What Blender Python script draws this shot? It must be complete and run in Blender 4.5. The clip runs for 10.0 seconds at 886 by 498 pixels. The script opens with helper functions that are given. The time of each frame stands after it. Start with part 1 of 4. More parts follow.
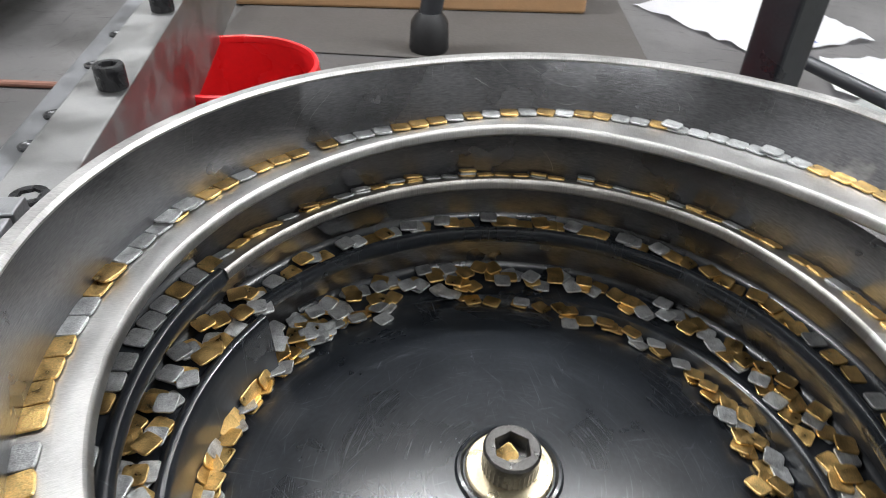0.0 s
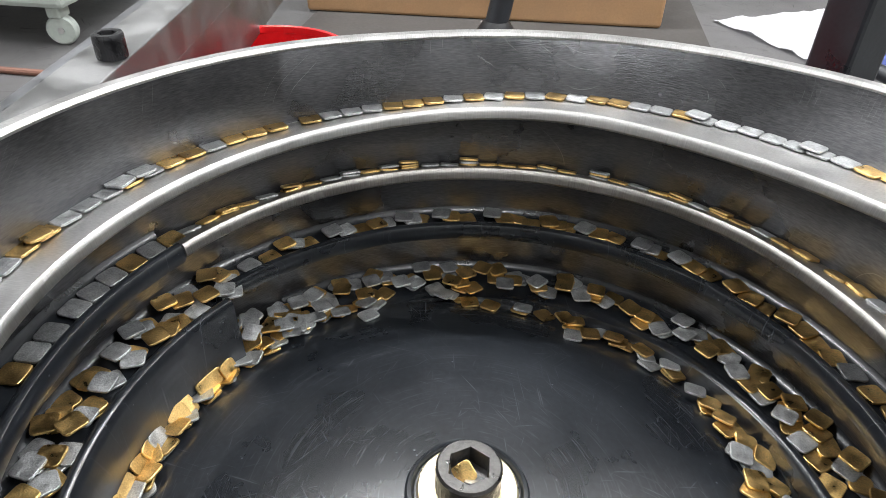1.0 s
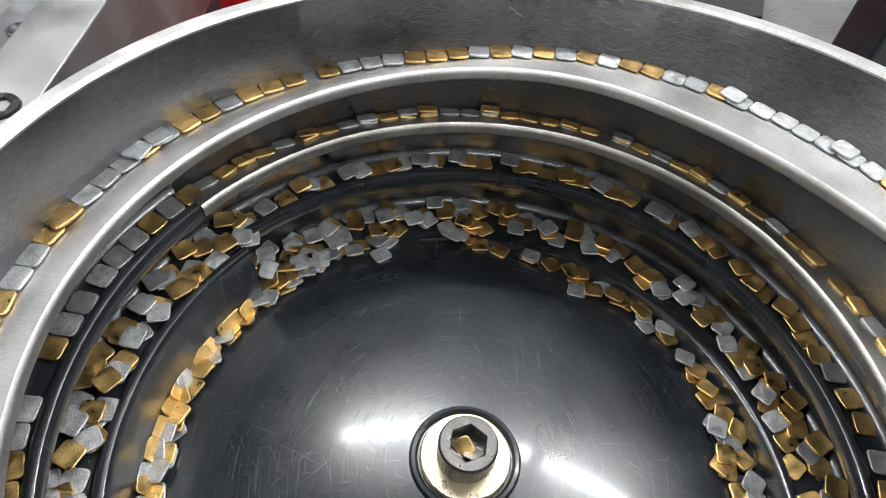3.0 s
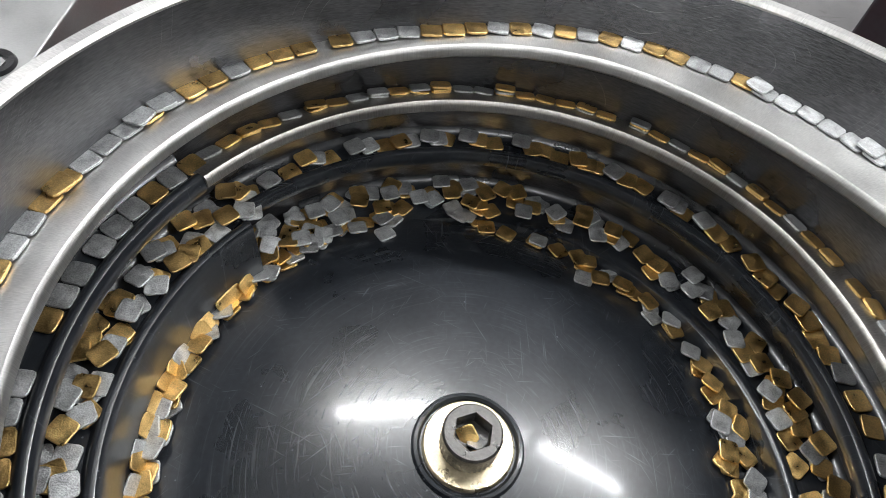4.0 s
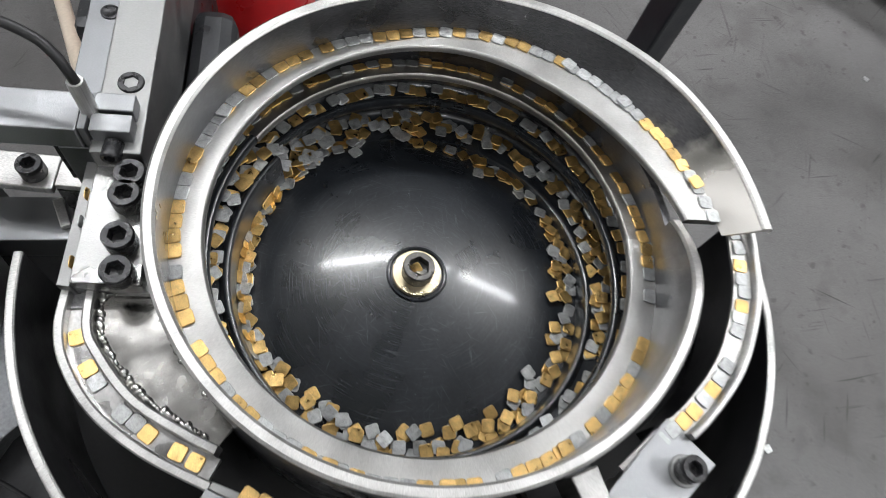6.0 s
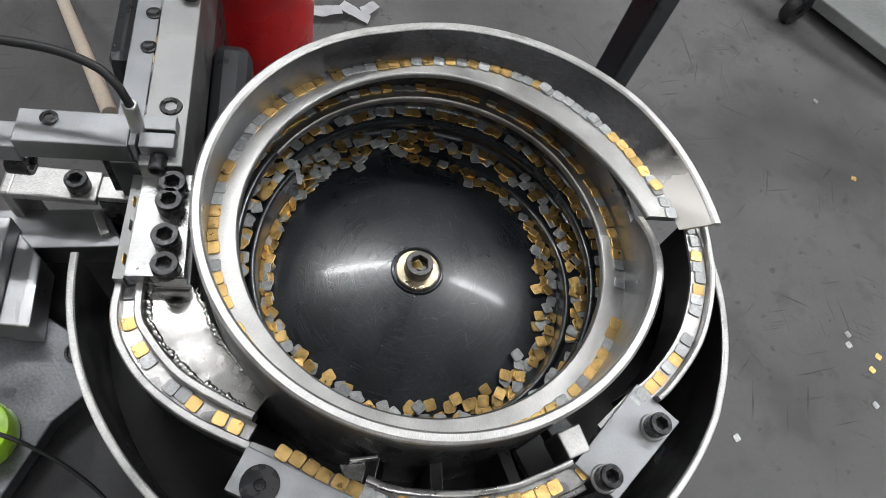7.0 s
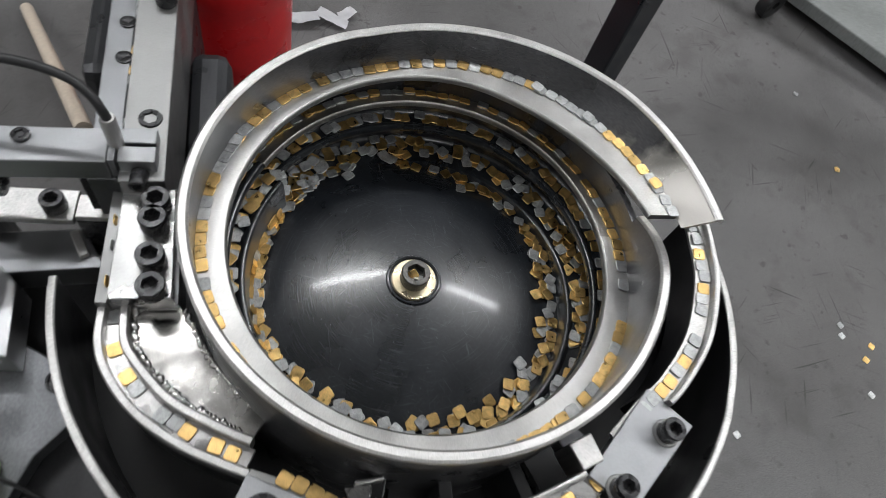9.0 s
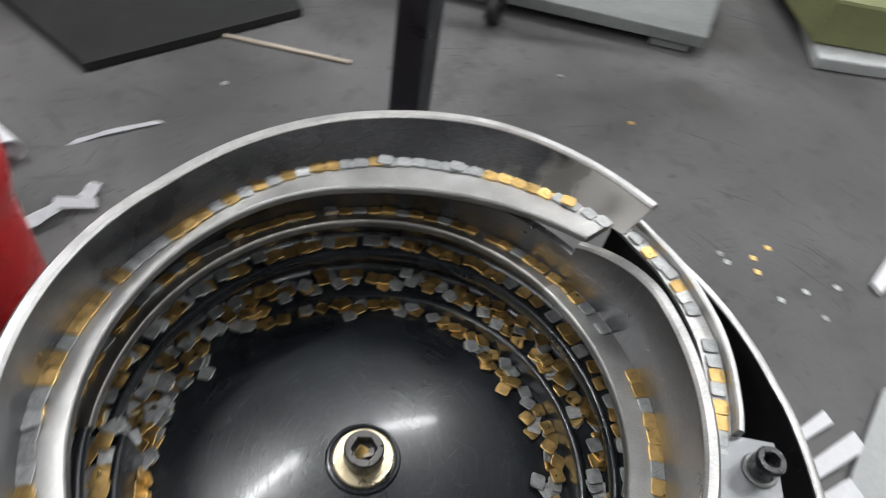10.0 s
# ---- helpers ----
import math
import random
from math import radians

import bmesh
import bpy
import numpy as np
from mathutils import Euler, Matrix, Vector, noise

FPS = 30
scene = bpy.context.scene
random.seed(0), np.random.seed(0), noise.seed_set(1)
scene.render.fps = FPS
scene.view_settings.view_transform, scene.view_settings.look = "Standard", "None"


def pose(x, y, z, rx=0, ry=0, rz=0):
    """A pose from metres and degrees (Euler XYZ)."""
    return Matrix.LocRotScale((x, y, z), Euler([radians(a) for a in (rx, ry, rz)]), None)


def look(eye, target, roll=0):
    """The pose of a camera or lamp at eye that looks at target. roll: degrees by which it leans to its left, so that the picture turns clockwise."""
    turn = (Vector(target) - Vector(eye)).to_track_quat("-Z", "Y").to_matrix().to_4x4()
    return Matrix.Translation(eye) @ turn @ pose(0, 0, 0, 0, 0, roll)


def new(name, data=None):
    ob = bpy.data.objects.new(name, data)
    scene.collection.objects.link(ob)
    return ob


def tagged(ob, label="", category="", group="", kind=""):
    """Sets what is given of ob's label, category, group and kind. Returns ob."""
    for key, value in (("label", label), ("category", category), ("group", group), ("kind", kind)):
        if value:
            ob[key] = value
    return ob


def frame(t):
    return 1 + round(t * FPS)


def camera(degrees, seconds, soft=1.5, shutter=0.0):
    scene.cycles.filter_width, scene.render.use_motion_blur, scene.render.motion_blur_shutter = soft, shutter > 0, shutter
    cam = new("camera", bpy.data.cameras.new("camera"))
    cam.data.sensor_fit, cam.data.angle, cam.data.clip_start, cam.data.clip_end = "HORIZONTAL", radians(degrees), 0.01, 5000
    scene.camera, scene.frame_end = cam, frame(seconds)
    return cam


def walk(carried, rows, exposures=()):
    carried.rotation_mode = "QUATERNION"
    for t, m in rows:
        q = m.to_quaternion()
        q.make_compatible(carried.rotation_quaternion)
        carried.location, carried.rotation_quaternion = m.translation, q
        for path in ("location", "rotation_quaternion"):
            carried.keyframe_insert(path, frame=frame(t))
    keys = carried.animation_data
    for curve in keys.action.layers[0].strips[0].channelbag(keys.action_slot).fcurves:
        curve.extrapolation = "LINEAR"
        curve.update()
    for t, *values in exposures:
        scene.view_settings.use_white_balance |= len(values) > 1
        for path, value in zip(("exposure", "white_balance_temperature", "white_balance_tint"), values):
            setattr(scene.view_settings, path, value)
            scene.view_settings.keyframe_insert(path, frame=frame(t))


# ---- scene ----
cam = camera(67.85, 10.0, soft=0.5, shutter=0.5)
PATH = [
    (0.0, look((-0.0272, -0.1118, 0.1802), (-0.0108, 0.2103, -0.0564), 2.75)),
    (0.5, look((-0.0094, -0.1060, 0.1759), (-0.0241, 0.2208, -0.0542), 2.13)),
    (1.0, look((-0.0002, -0.0981, 0.1626), (-0.0261, 0.2280, -0.0676), 1.98)),
    (1.5, look((-0.0014, -0.0912, 0.1612), (-0.0335, 0.2320, -0.0723), 0.95)),
    (2.0, look((0.0002, -0.0886, 0.1607), (-0.0361, 0.2305, -0.0777), 0.21)),
    (2.2, look((-0.0022, -0.0885, 0.1701), (-0.0347, 0.2187, -0.0841), 1.22)),
    (3.3, look((-0.0076, -0.0686, 0.1969), (-0.0235, 0.1786, -0.1172), 7.67)),
    (3.5, look((-0.0080, -0.0706, 0.1956), (-0.0237, 0.1762, -0.1188), 8.47)),
    (4.0, look((-0.0140, -0.0676, 0.1927), (-0.0210, 0.1757, -0.1247), 10.24)),
    (4.5, look((-0.0237, -0.0646, 0.2071), (-0.0137, 0.1549, -0.1271), 12.53)),
    (5.0, look((-0.0200, -0.0808, 0.2462), (0.0015, 0.0904, -0.1147), 15.77)),
    (5.5, look((-0.0305, -0.1028, 0.3007), (0.0097, 0.0650, -0.0601), 20.66)),
    (6.0, look((-0.0297, -0.1298, 0.3266), (0.0199, 0.0410, -0.0316), 21.81)),
    (6.2, look((-0.0334, -0.1387, 0.3353), (0.0227, 0.0331, -0.0216), 23.14)),
    (7.3, look((-0.0447, -0.1702, 0.3633), (0.0157, 0.0201, 0.0167), 21.93)),
    (7.5, look((-0.0460, -0.1711, 0.3641), (0.0164, 0.0188, 0.0176), 22.59)),
    (8.0, look((-0.0461, -0.1757, 0.3665), (0.0218, 0.0125, 0.0202), 23.73)),
    (8.5, look((-0.0464, -0.1732, 0.3647), (0.0244, 0.0163, 0.0197), 24.15)),
    (9.0, look((-0.0498, -0.1588, 0.3482), (0.0208, 0.0312, 0.0034), 22.12)),
    (9.5, look((-0.0524, -0.1220, 0.2964), (0.0499, 0.0975, -0.0220), 13.60)),
    (10.0, look((-0.0626, -0.0923, 0.2817), (0.1144, 0.1055, -0.0174), 11.43)),
]
EXPOSURE = 0.0
walk(cam, PATH, exposures=[(t, EXPOSURE + e) for t, e in ((0.0, 0.95), (1.0, 1.12), (2.0, 1.42), (2.2, 1.38), (3.5, 1.02), (4.5, 0.9), (5.5, 0.58), (6.2, 0.24), (7.5, -0.06), (9.0, -0.06), (9.5, -0.18), (10.0, 0.05))])

# ---- light: LED tubes on the workshop ceiling, three of them added fill, and faint ambient ----
world = bpy.data.worlds.new("workshop_air")
scene.world = world
world.use_nodes = True
world.node_tree.nodes["Background"].inputs[0].default_value = (0.88, 0.94, 1.0, 1)
world.node_tree.nodes["Background"].inputs[1].default_value = 0.35

FLOOR_Z = -0.196
CEIL_Z = 2.3


# ---- helpers of the build ----
def finish(bm, name, material, parent=None, label="", smooth=True):
    me = bpy.data.meshes.new(name)
    bmesh.ops.recalc_face_normals(bm, faces=bm.faces)
    if smooth:
        for e in bm.edges:
            if len(e.link_faces) == 2 and e.calc_face_angle(0) > 0.6:
                e.smooth = False
    bm.to_mesh(me)
    bm.free()
    ob = new(name, me)
    me.materials.append(material)
    if parent is not None:
        ob.parent = parent
    if label:
        ob["label"] = label
    return ob


def part(name, bm, mat, parent, label=""):
    return finish(bm, name, mat, parent, label)


def thing(name, label, category, group="", kind="", at=(0, 0, 0)):
    ob = new(name)
    ob.empty_display_size = 0.01
    ob.location = at
    return tagged(ob, label, category, group, kind)


def move(bm, m):
    bmesh.ops.transform(bm, matrix=m, verts=bm.verts)
    return bm


def box(sx, sy, sz, m=None, bevel=0.0006, seg=2):
    """A box on its base centre, edges bevelled."""
    bm = bmesh.new()
    bmesh.ops.create_cube(bm, size=1)
    move(bm, Matrix.Translation((0, 0, sz / 2)) @ Matrix.Diagonal((sx, sy, sz, 1)))
    if bevel:
        bmesh.ops.bevel(bm, geom=bm.edges[:], offset=bevel, segments=seg, profile=0.5, affect="EDGES")
    return move(bm, m) if m else bm


def slab(pts, z0, z1, bevel=0.0005):
    """A plate with the outline pts (x, y) between two heights."""
    bm = bmesh.new()
    lo = [bm.verts.new((x, y, z0)) for x, y in pts]
    hi = [bm.verts.new((x, y, z1)) for x, y in pts]
    bm.faces.new(hi)
    bm.faces.new(lo[::-1])
    n = len(pts)
    for i in range(n):
        bm.faces.new((lo[i], lo[(i + 1) % n], hi[(i + 1) % n], hi[i]))
    bmesh.ops.recalc_face_normals(bm, faces=bm.faces)
    if bevel:
        edges = [e for e in bm.edges if e.calc_face_angle(0) > 0.5]
        bmesh.ops.bevel(bm, geom=edges, offset=bevel, segments=2, profile=0.5, affect="EDGES")
    return bm


def rings(rows, closed_rows=False, caps=True, closed_profile=True):
    """Skin over rows of points; each row is one cross section."""
    bm = bmesh.new()
    grid = [[bm.verts.new(p) for p in row] for row in rows]
    n, k = len(grid), len(grid[0])
    for i in range(n if closed_rows else n - 1):
        a, b = grid[i], grid[(i + 1) % n]
        for j in range(k if closed_profile else k - 1):
            bm.faces.new((a[j], a[(j + 1) % k], b[(j + 1) % k], b[j])).smooth = True
    if caps and not closed_rows and closed_profile:
        bm.faces.new(grid[0][::-1])
        bm.faces.new(grid[-1])
    return bm


def polar(r, deg, z):
    return Vector((r * math.cos(radians(deg)), r * math.sin(radians(deg)), z))


def sweep(profile, a0, a1, n):
    """Cross sections profile(angle) -> [(r, z)] swept round the z axis."""
    rows = []
    for i in range(n + 1):
        a = a0 + (a1 - a0) * i / n
        rows.append([polar(r, a, z) for r, z in profile(a)])
    return rings(rows)


def lathe(profile, n=96, closed=False):
    rows = [[polar(r, 360 * i / n, z) for r, z in profile] for i in range(n)]
    return rings(rows, closed_rows=True, closed_profile=closed)


def along(path, profile, up=Vector((0, 0, 1))):
    """A cross section [(side, height)] swept along points; side is to the right of the way."""
    rows = []
    for i, p in enumerate(path):
        d = (path[min(i + 1, len(path) - 1)] - path[max(i - 1, 0)]).normalized()
        s = d.cross(up).normalized()
        rows.append([p + s * u + up * v for u, v in profile])
    return rings(rows)


def smooth_path(pts, n=10):
    """Catmull-Rom curve through the points."""
    pts = [Vector(p) for p in pts]
    out = []
    for i in range(len(pts) - 1):
        p0, p1, p2, p3 = pts[max(i - 1, 0)], pts[i], pts[i + 1], pts[min(i + 2, len(pts) - 1)]
        for k in range(n):
            t = k / n
            out.append(0.5 * ((2 * p1) + (p2 - p0) * t + (2 * p0 - 5 * p1 + 4 * p2 - p3) * t * t + (3 * p1 - p0 - 3 * p2 + p3) * t ** 3))
    out.append(pts[-1])
    return out


def tube(path, radius, n=12):
    rows = []
    side = None
    for i, p in enumerate(path):
        d = (path[min(i + 1, len(path) - 1)] - path[max(i - 1, 0)]).normalized()
        a = d.cross(Vector((0.13, 0.2, 0.97))).normalized()
        b = d.cross(a)
        rows.append([p + (a * math.cos(2 * math.pi * j / n) + b * math.sin(2 * math.pi * j / n)) * radius for j in range(n)])
    return rings(rows)


# ---- materials ----
def material(name, color, rough=0.5, metal=0.0, vary=0.15, scale=60.0, fine=900.0, bump=0.05, stretch=(1, 1, 1), rough_vary=0.15,
             spec=0.5, scratch=0.0, scratch_color=None, coat=0.0, coat_rough=0.1, random_tint=0.0, island=False, round_grain=False):
    m = bpy.data.materials.new(name)
    m.use_nodes = True
    nt = m.node_tree
    b = nt.nodes["Principled BSDF"]
    link = nt.links.new
    geo = nt.nodes.new("ShaderNodeNewGeometry")
    mp = nt.nodes.new("ShaderNodeMapping")
    mp.inputs["Scale"].default_value = stretch
    link(geo.outputs["Position"], mp.inputs["Vector"])
    big = nt.nodes.new("ShaderNodeTexNoise")
    big.inputs["Scale"].default_value = scale
    big.inputs["Detail"].default_value = 5
    small = nt.nodes.new("ShaderNodeTexNoise")
    small.inputs["Scale"].default_value = fine
    small.inputs["Detail"].default_value = 3
    link(geo.outputs["Position"], big.inputs["Vector"])
    link(mp.outputs["Vector"], small.inputs["Vector"])
    if round_grain:
        # grinding marks that cross the ring from its inner to its outer edge
        flat = nt.nodes.new("ShaderNodeVectorMath")
        flat.operation = "MULTIPLY"
        flat.inputs[1].default_value = (1, 1, 0)
        link(geo.outputs["Position"], flat.inputs[0])
        way = nt.nodes.new("ShaderNodeVectorMath")
        way.operation = "NORMALIZE"
        link(flat.outputs["Vector"], way.inputs[0])
        size = nt.nodes.new("ShaderNodeVectorMath")
        size.operation = "LENGTH"
        link(flat.outputs["Vector"], size.inputs[0])
        grain = nt.nodes.new("ShaderNodeVectorMath")
        grain.operation = "MULTIPLY_ADD"
        grain.inputs[1].default_value = (0.34, 0.34, 0.34)
        link(way.outputs["Vector"], grain.inputs[0])
        part_r = nt.nodes.new("ShaderNodeVectorMath")
        part_r.operation = "SCALE"
        part_r.inputs[0].default_value = (0, 0, 0.45)
        link(size.outputs["Value"], part_r.inputs["Scale"])
        link(part_r.outputs["Vector"], grain.inputs[2])
        link(grain.outputs["Vector"], small.inputs["Vector"])
        small.inputs["Distortion"].default_value = 0.25
    mix = nt.nodes.new("ShaderNodeMath")
    mix.operation = "ADD"
    link(big.outputs["Fac"], mix.inputs[0])
    link(small.outputs["Fac"], mix.inputs[1])
    ramp = nt.nodes.new("ShaderNodeMapRange")
    ramp.inputs["From Min"].default_value = 0.6
    ramp.inputs["From Max"].default_value = 1.4
    ramp.inputs["To Min"].default_value = 1 - vary
    ramp.inputs["To Max"].default_value = 1 + vary
    link(mix.outputs[0], ramp.inputs["Value"])
    last = ramp.outputs["Result"]
    if random_tint:
        info = nt.nodes.new("ShaderNodeObjectInfo")
        rt = nt.nodes.new("ShaderNodeMapRange")
        rt.inputs["To Min"].default_value = 1 - random_tint
        rt.inputs["To Max"].default_value = 1 + random_tint
        pick = info.outputs["Random"]
        if island:
            # pieces of a joined heap differ as single ones do
            both = nt.nodes.new("ShaderNodeMath")
            both.operation = "ADD"
            link(pick, both.inputs[0])
            link(geo.outputs["Random Per Island"], both.inputs[1])
            part1 = nt.nodes.new("ShaderNodeMath")
            part1.operation = "FRACT"
            link(both.outputs[0], part1.inputs[0])
            pick = part1.outputs[0]
        link(pick, rt.inputs["Value"])
        mul = nt.nodes.new("ShaderNodeMath")
        mul.operation = "MULTIPLY"
        link(last, mul.inputs[0])
        link(rt.outputs["Result"], mul.inputs[1])
        last = mul.outputs[0]
    col = nt.nodes.new("ShaderNodeVectorMath")
    col.operation = "SCALE"
    col.inputs[0].default_value = color
    link(last, col.inputs["Scale"])
    out = col.outputs["Vector"]
    rr = nt.nodes.new("ShaderNodeMapRange")
    rr.inputs["From Min"].default_value = 0.3
    rr.inputs["From Max"].default_value = 0.7
    rr.inputs["To Min"].default_value = max(0.02, rough - rough_vary)
    rr.inputs["To Max"].default_value = min(1, rough + rough_vary)
    link(big.outputs["Fac"], rr.inputs["Value"])
    rough_out = rr.outputs["Result"]
    if scratch:
        # fine curved scratches: thin bands of a distorted wave
        w = nt.nodes.new("ShaderNodeTexNoise")
        w.inputs["Scale"].default_value = 7
        w.inputs["Detail"].default_value = 1.5
        w.inputs["Distortion"].default_value = 0.2
        link(geo.outputs["Position"], w.inputs["Vector"])
        d = nt.nodes.new("ShaderNodeMath")
        d.operation = "PINGPONG"
        d.inputs[1].default_value = 0.0045
        link(w.outputs["Fac"], d.inputs[0])
        th = nt.nodes.new("ShaderNodeMapRange")
        th.inputs["From Min"].default_value = 0.0
        th.inputs["From Max"].default_value = 0.0002
        th.inputs["To Min"].default_value = scratch
        th.inputs["To Max"].default_value = 0
        link(d.outputs[0], th.inputs["Value"])
        brk = nt.nodes.new("ShaderNodeTexNoise")
        brk.inputs["Scale"].default_value = 75
        link(geo.outputs["Position"], brk.inputs["Vector"])
        bk = nt.nodes.new("ShaderNodeMapRange")
        bk.inputs["From Min"].default_value = 0.53
        bk.inputs["From Max"].default_value = 0.62
        link(brk.outputs["Fac"], bk.inputs["Value"])
        mm = nt.nodes.new("ShaderNodeMath")
        mm.operation = "MULTIPLY"
        link(th.outputs["Result"], mm.inputs[0])
        link(bk.outputs["Result"], mm.inputs[1])
        mc = nt.nodes.new("ShaderNodeMix")
        mc.data_type = "RGBA"
        link(mm.outputs[0], mc.inputs["Factor"])
        link(out, mc.inputs["A"])
        mc.inputs["B"].default_value = (*(scratch_color or (0.35, 0.35, 0.36)), 1)
        out = mc.outputs["Result"]
    link(out, b.inputs["Base Color"])
    link(rough_out, b.inputs["Roughness"])
    b.inputs["Metallic"].default_value = metal
    b.inputs["Specular IOR Level"].default_value = spec
    b.inputs["Coat Weight"].default_value = coat
    b.inputs["Coat Roughness"].default_value = coat_rough
    if bump:
        bp = nt.nodes.new("ShaderNodeBump")
        bp.inputs["Strength"].default_value = bump
        bp.inputs["Distance"].default_value = 0.0006
        link(small.outputs["Fac"], bp.inputs["Height"])
        link(bp.outputs["Normal"], b.inputs["Normal"])
    return m


def glow(name, color, strength):
    m = bpy.data.materials.new(name)
    m.use_nodes = True
    b = m.node_tree.nodes["Principled BSDF"]
    b.inputs["Base Color"].default_value = (0.8, 0.8, 0.8, 1)
    b.inputs["Emission Color"].default_value = (*color, 1)
    b.inputs["Emission Strength"].default_value = strength
    return m


STEEL = material("brushed_steel", (0.48, 0.475, 0.465), 0.42, 1.0, 0.42, 60, 1500, 0.14, round_grain=True, rough_vary=0.06, scratch=0.3, scratch_color=(0.8, 0.8, 0.79))
LEDGE = material("bare_ground_track_steel", (0.60, 0.595, 0.58), 0.40, 1.0, 0.26, 60, 1500, 0.14, round_grain=True, rough_vary=0.05, scratch=0.3, scratch_color=(0.8, 0.8, 0.79))
WORN = material("worn_brownish_steel", (0.35, 0.335, 0.315), 0.40, 1.0, 0.45, 70, 1500, 0.14, round_grain=True, rough_vary=0.06, scratch=0.4, scratch_color=(0.7, 0.69, 0.67))
STEEL_BRIGHT = material("polished_sheet_steel", (0.42, 0.415, 0.41), 0.31, 1.0, 0.22, 60, 700, 0.12, rough_vary=0.16)
STEEL_DARK = material("dark_inner_steel", (0.095, 0.095, 0.10), 0.33, 0.75, 0.55, 34, 420, 0.14, (1, 1, 7), scratch=0.35, scratch_color=(0.4, 0.4, 0.4))
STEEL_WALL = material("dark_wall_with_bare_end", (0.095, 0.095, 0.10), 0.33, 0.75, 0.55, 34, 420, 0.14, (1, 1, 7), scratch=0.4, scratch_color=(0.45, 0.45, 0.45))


def add_wear(m, bare=(0.42, 0.405, 0.38)):
    """Bare metal where the coating is rubbed off near the wall's cut end."""
    nt = m.node_tree
    b = nt.nodes["Principled BSDF"]
    link = nt.links.new

    def math_node(op, *vals):
        n = nt.nodes.new("ShaderNodeMath")
        n.operation = op
        for i, v in enumerate(vals):
            if isinstance(v, (int, float)):
                n.inputs[i].default_value = v
            else:
                link(v, n.inputs[i])
        return n.outputs[0]
    geo = nt.nodes.new("ShaderNodeNewGeometry")
    sep = nt.nodes.new("ShaderNodeSeparateXYZ")
    link(geo.outputs["Position"], sep.inputs[0])
    ang = math_node("ARCTAN2", sep.outputs["Y"], sep.outputs["X"])
    rad = math_node("SQRT", math_node("ADD", math_node("MULTIPLY", sep.outputs["X"], sep.outputs["X"]), math_node("MULTIPLY", sep.outputs["Y"], sep.outputs["Y"])))
    nz = nt.nodes.new("ShaderNodeTexNoise")
    nz.inputs["Scale"].default_value = 55
    nz.inputs["Detail"].default_value = 6
    link(geo.outputs["Position"], nz.inputs["Vector"])
    up = math_node("MULTIPLY", math_node("SUBTRACT", sep.outputs["Z"], 0.086), 9.0)
    edge = math_node("ADD", ang, math_node("ADD", up, math_node("MULTIPLY", math_node("SUBTRACT", nz.outputs["Fac"], 0.5), 0.75)))
    mask = nt.nodes.new("ShaderNodeMapRange")
    mask.inputs["From Min"].default_value = 0.50
    mask.inputs["From Max"].default_value = 0.34
    link(edge, mask.inputs["Value"])
    fac = math_node("MULTIPLY", mask.outputs["Result"], math_node("GREATER_THAN", rad, 0.1195))
    old = b.inputs["Base Color"].links[0].from_socket
    mx = nt.nodes.new("ShaderNodeMix")
    mx.data_type = "RGBA"
    link(fac, mx.inputs["Factor"])
    link(old, mx.inputs["A"])
    mx.inputs["B"].default_value = (*bare, 1)
    link(mx.outputs["Result"], b.inputs["Base Color"])
    link(math_node("ADD", 0.75, math_node("MULTIPLY", fac, 0.25)), b.inputs["Metallic"])


add_wear(STEEL_WALL)
ALU = material("milled_aluminium", (0.29, 0.295, 0.305), 0.44, 1.0, 0.22, 60, 1200, 0.2, (8, 1, 1))
TOOL_STEEL = material("ground_tool_steel", (0.29, 0.29, 0.288), 0.44, 1.0, 0.15, 50, 900, 0.2, (1, 7, 1))
MIRROR = material("mirror_bright_sheet", (0.50, 0.49, 0.47), 0.24, 1.0, 0.3, 60, 160, 0.22, rough_vary=0.12)
PLATE = material("polished_plate", (0.34, 0.34, 0.335), 0.30, 1.0, 0.2, 50, 900, 0.15, (1, 5, 1), scratch=0.3, scratch_color=(0.7, 0.7, 0.7))
GROUND = material("ground_pale_steel", (0.255, 0.26, 0.272), 0.45, 1.0, 0.12, 60, 900, 0.12, (1, 6, 1))
COAT = material("black_polyurethane_coating", (0.0105, 0.0125, 0.0155), 0.29, 0.0, 0.5, 26, 600, 0.03, rough_vary=0.06, spec=0.5, coat=0.22, coat_rough=0.09)


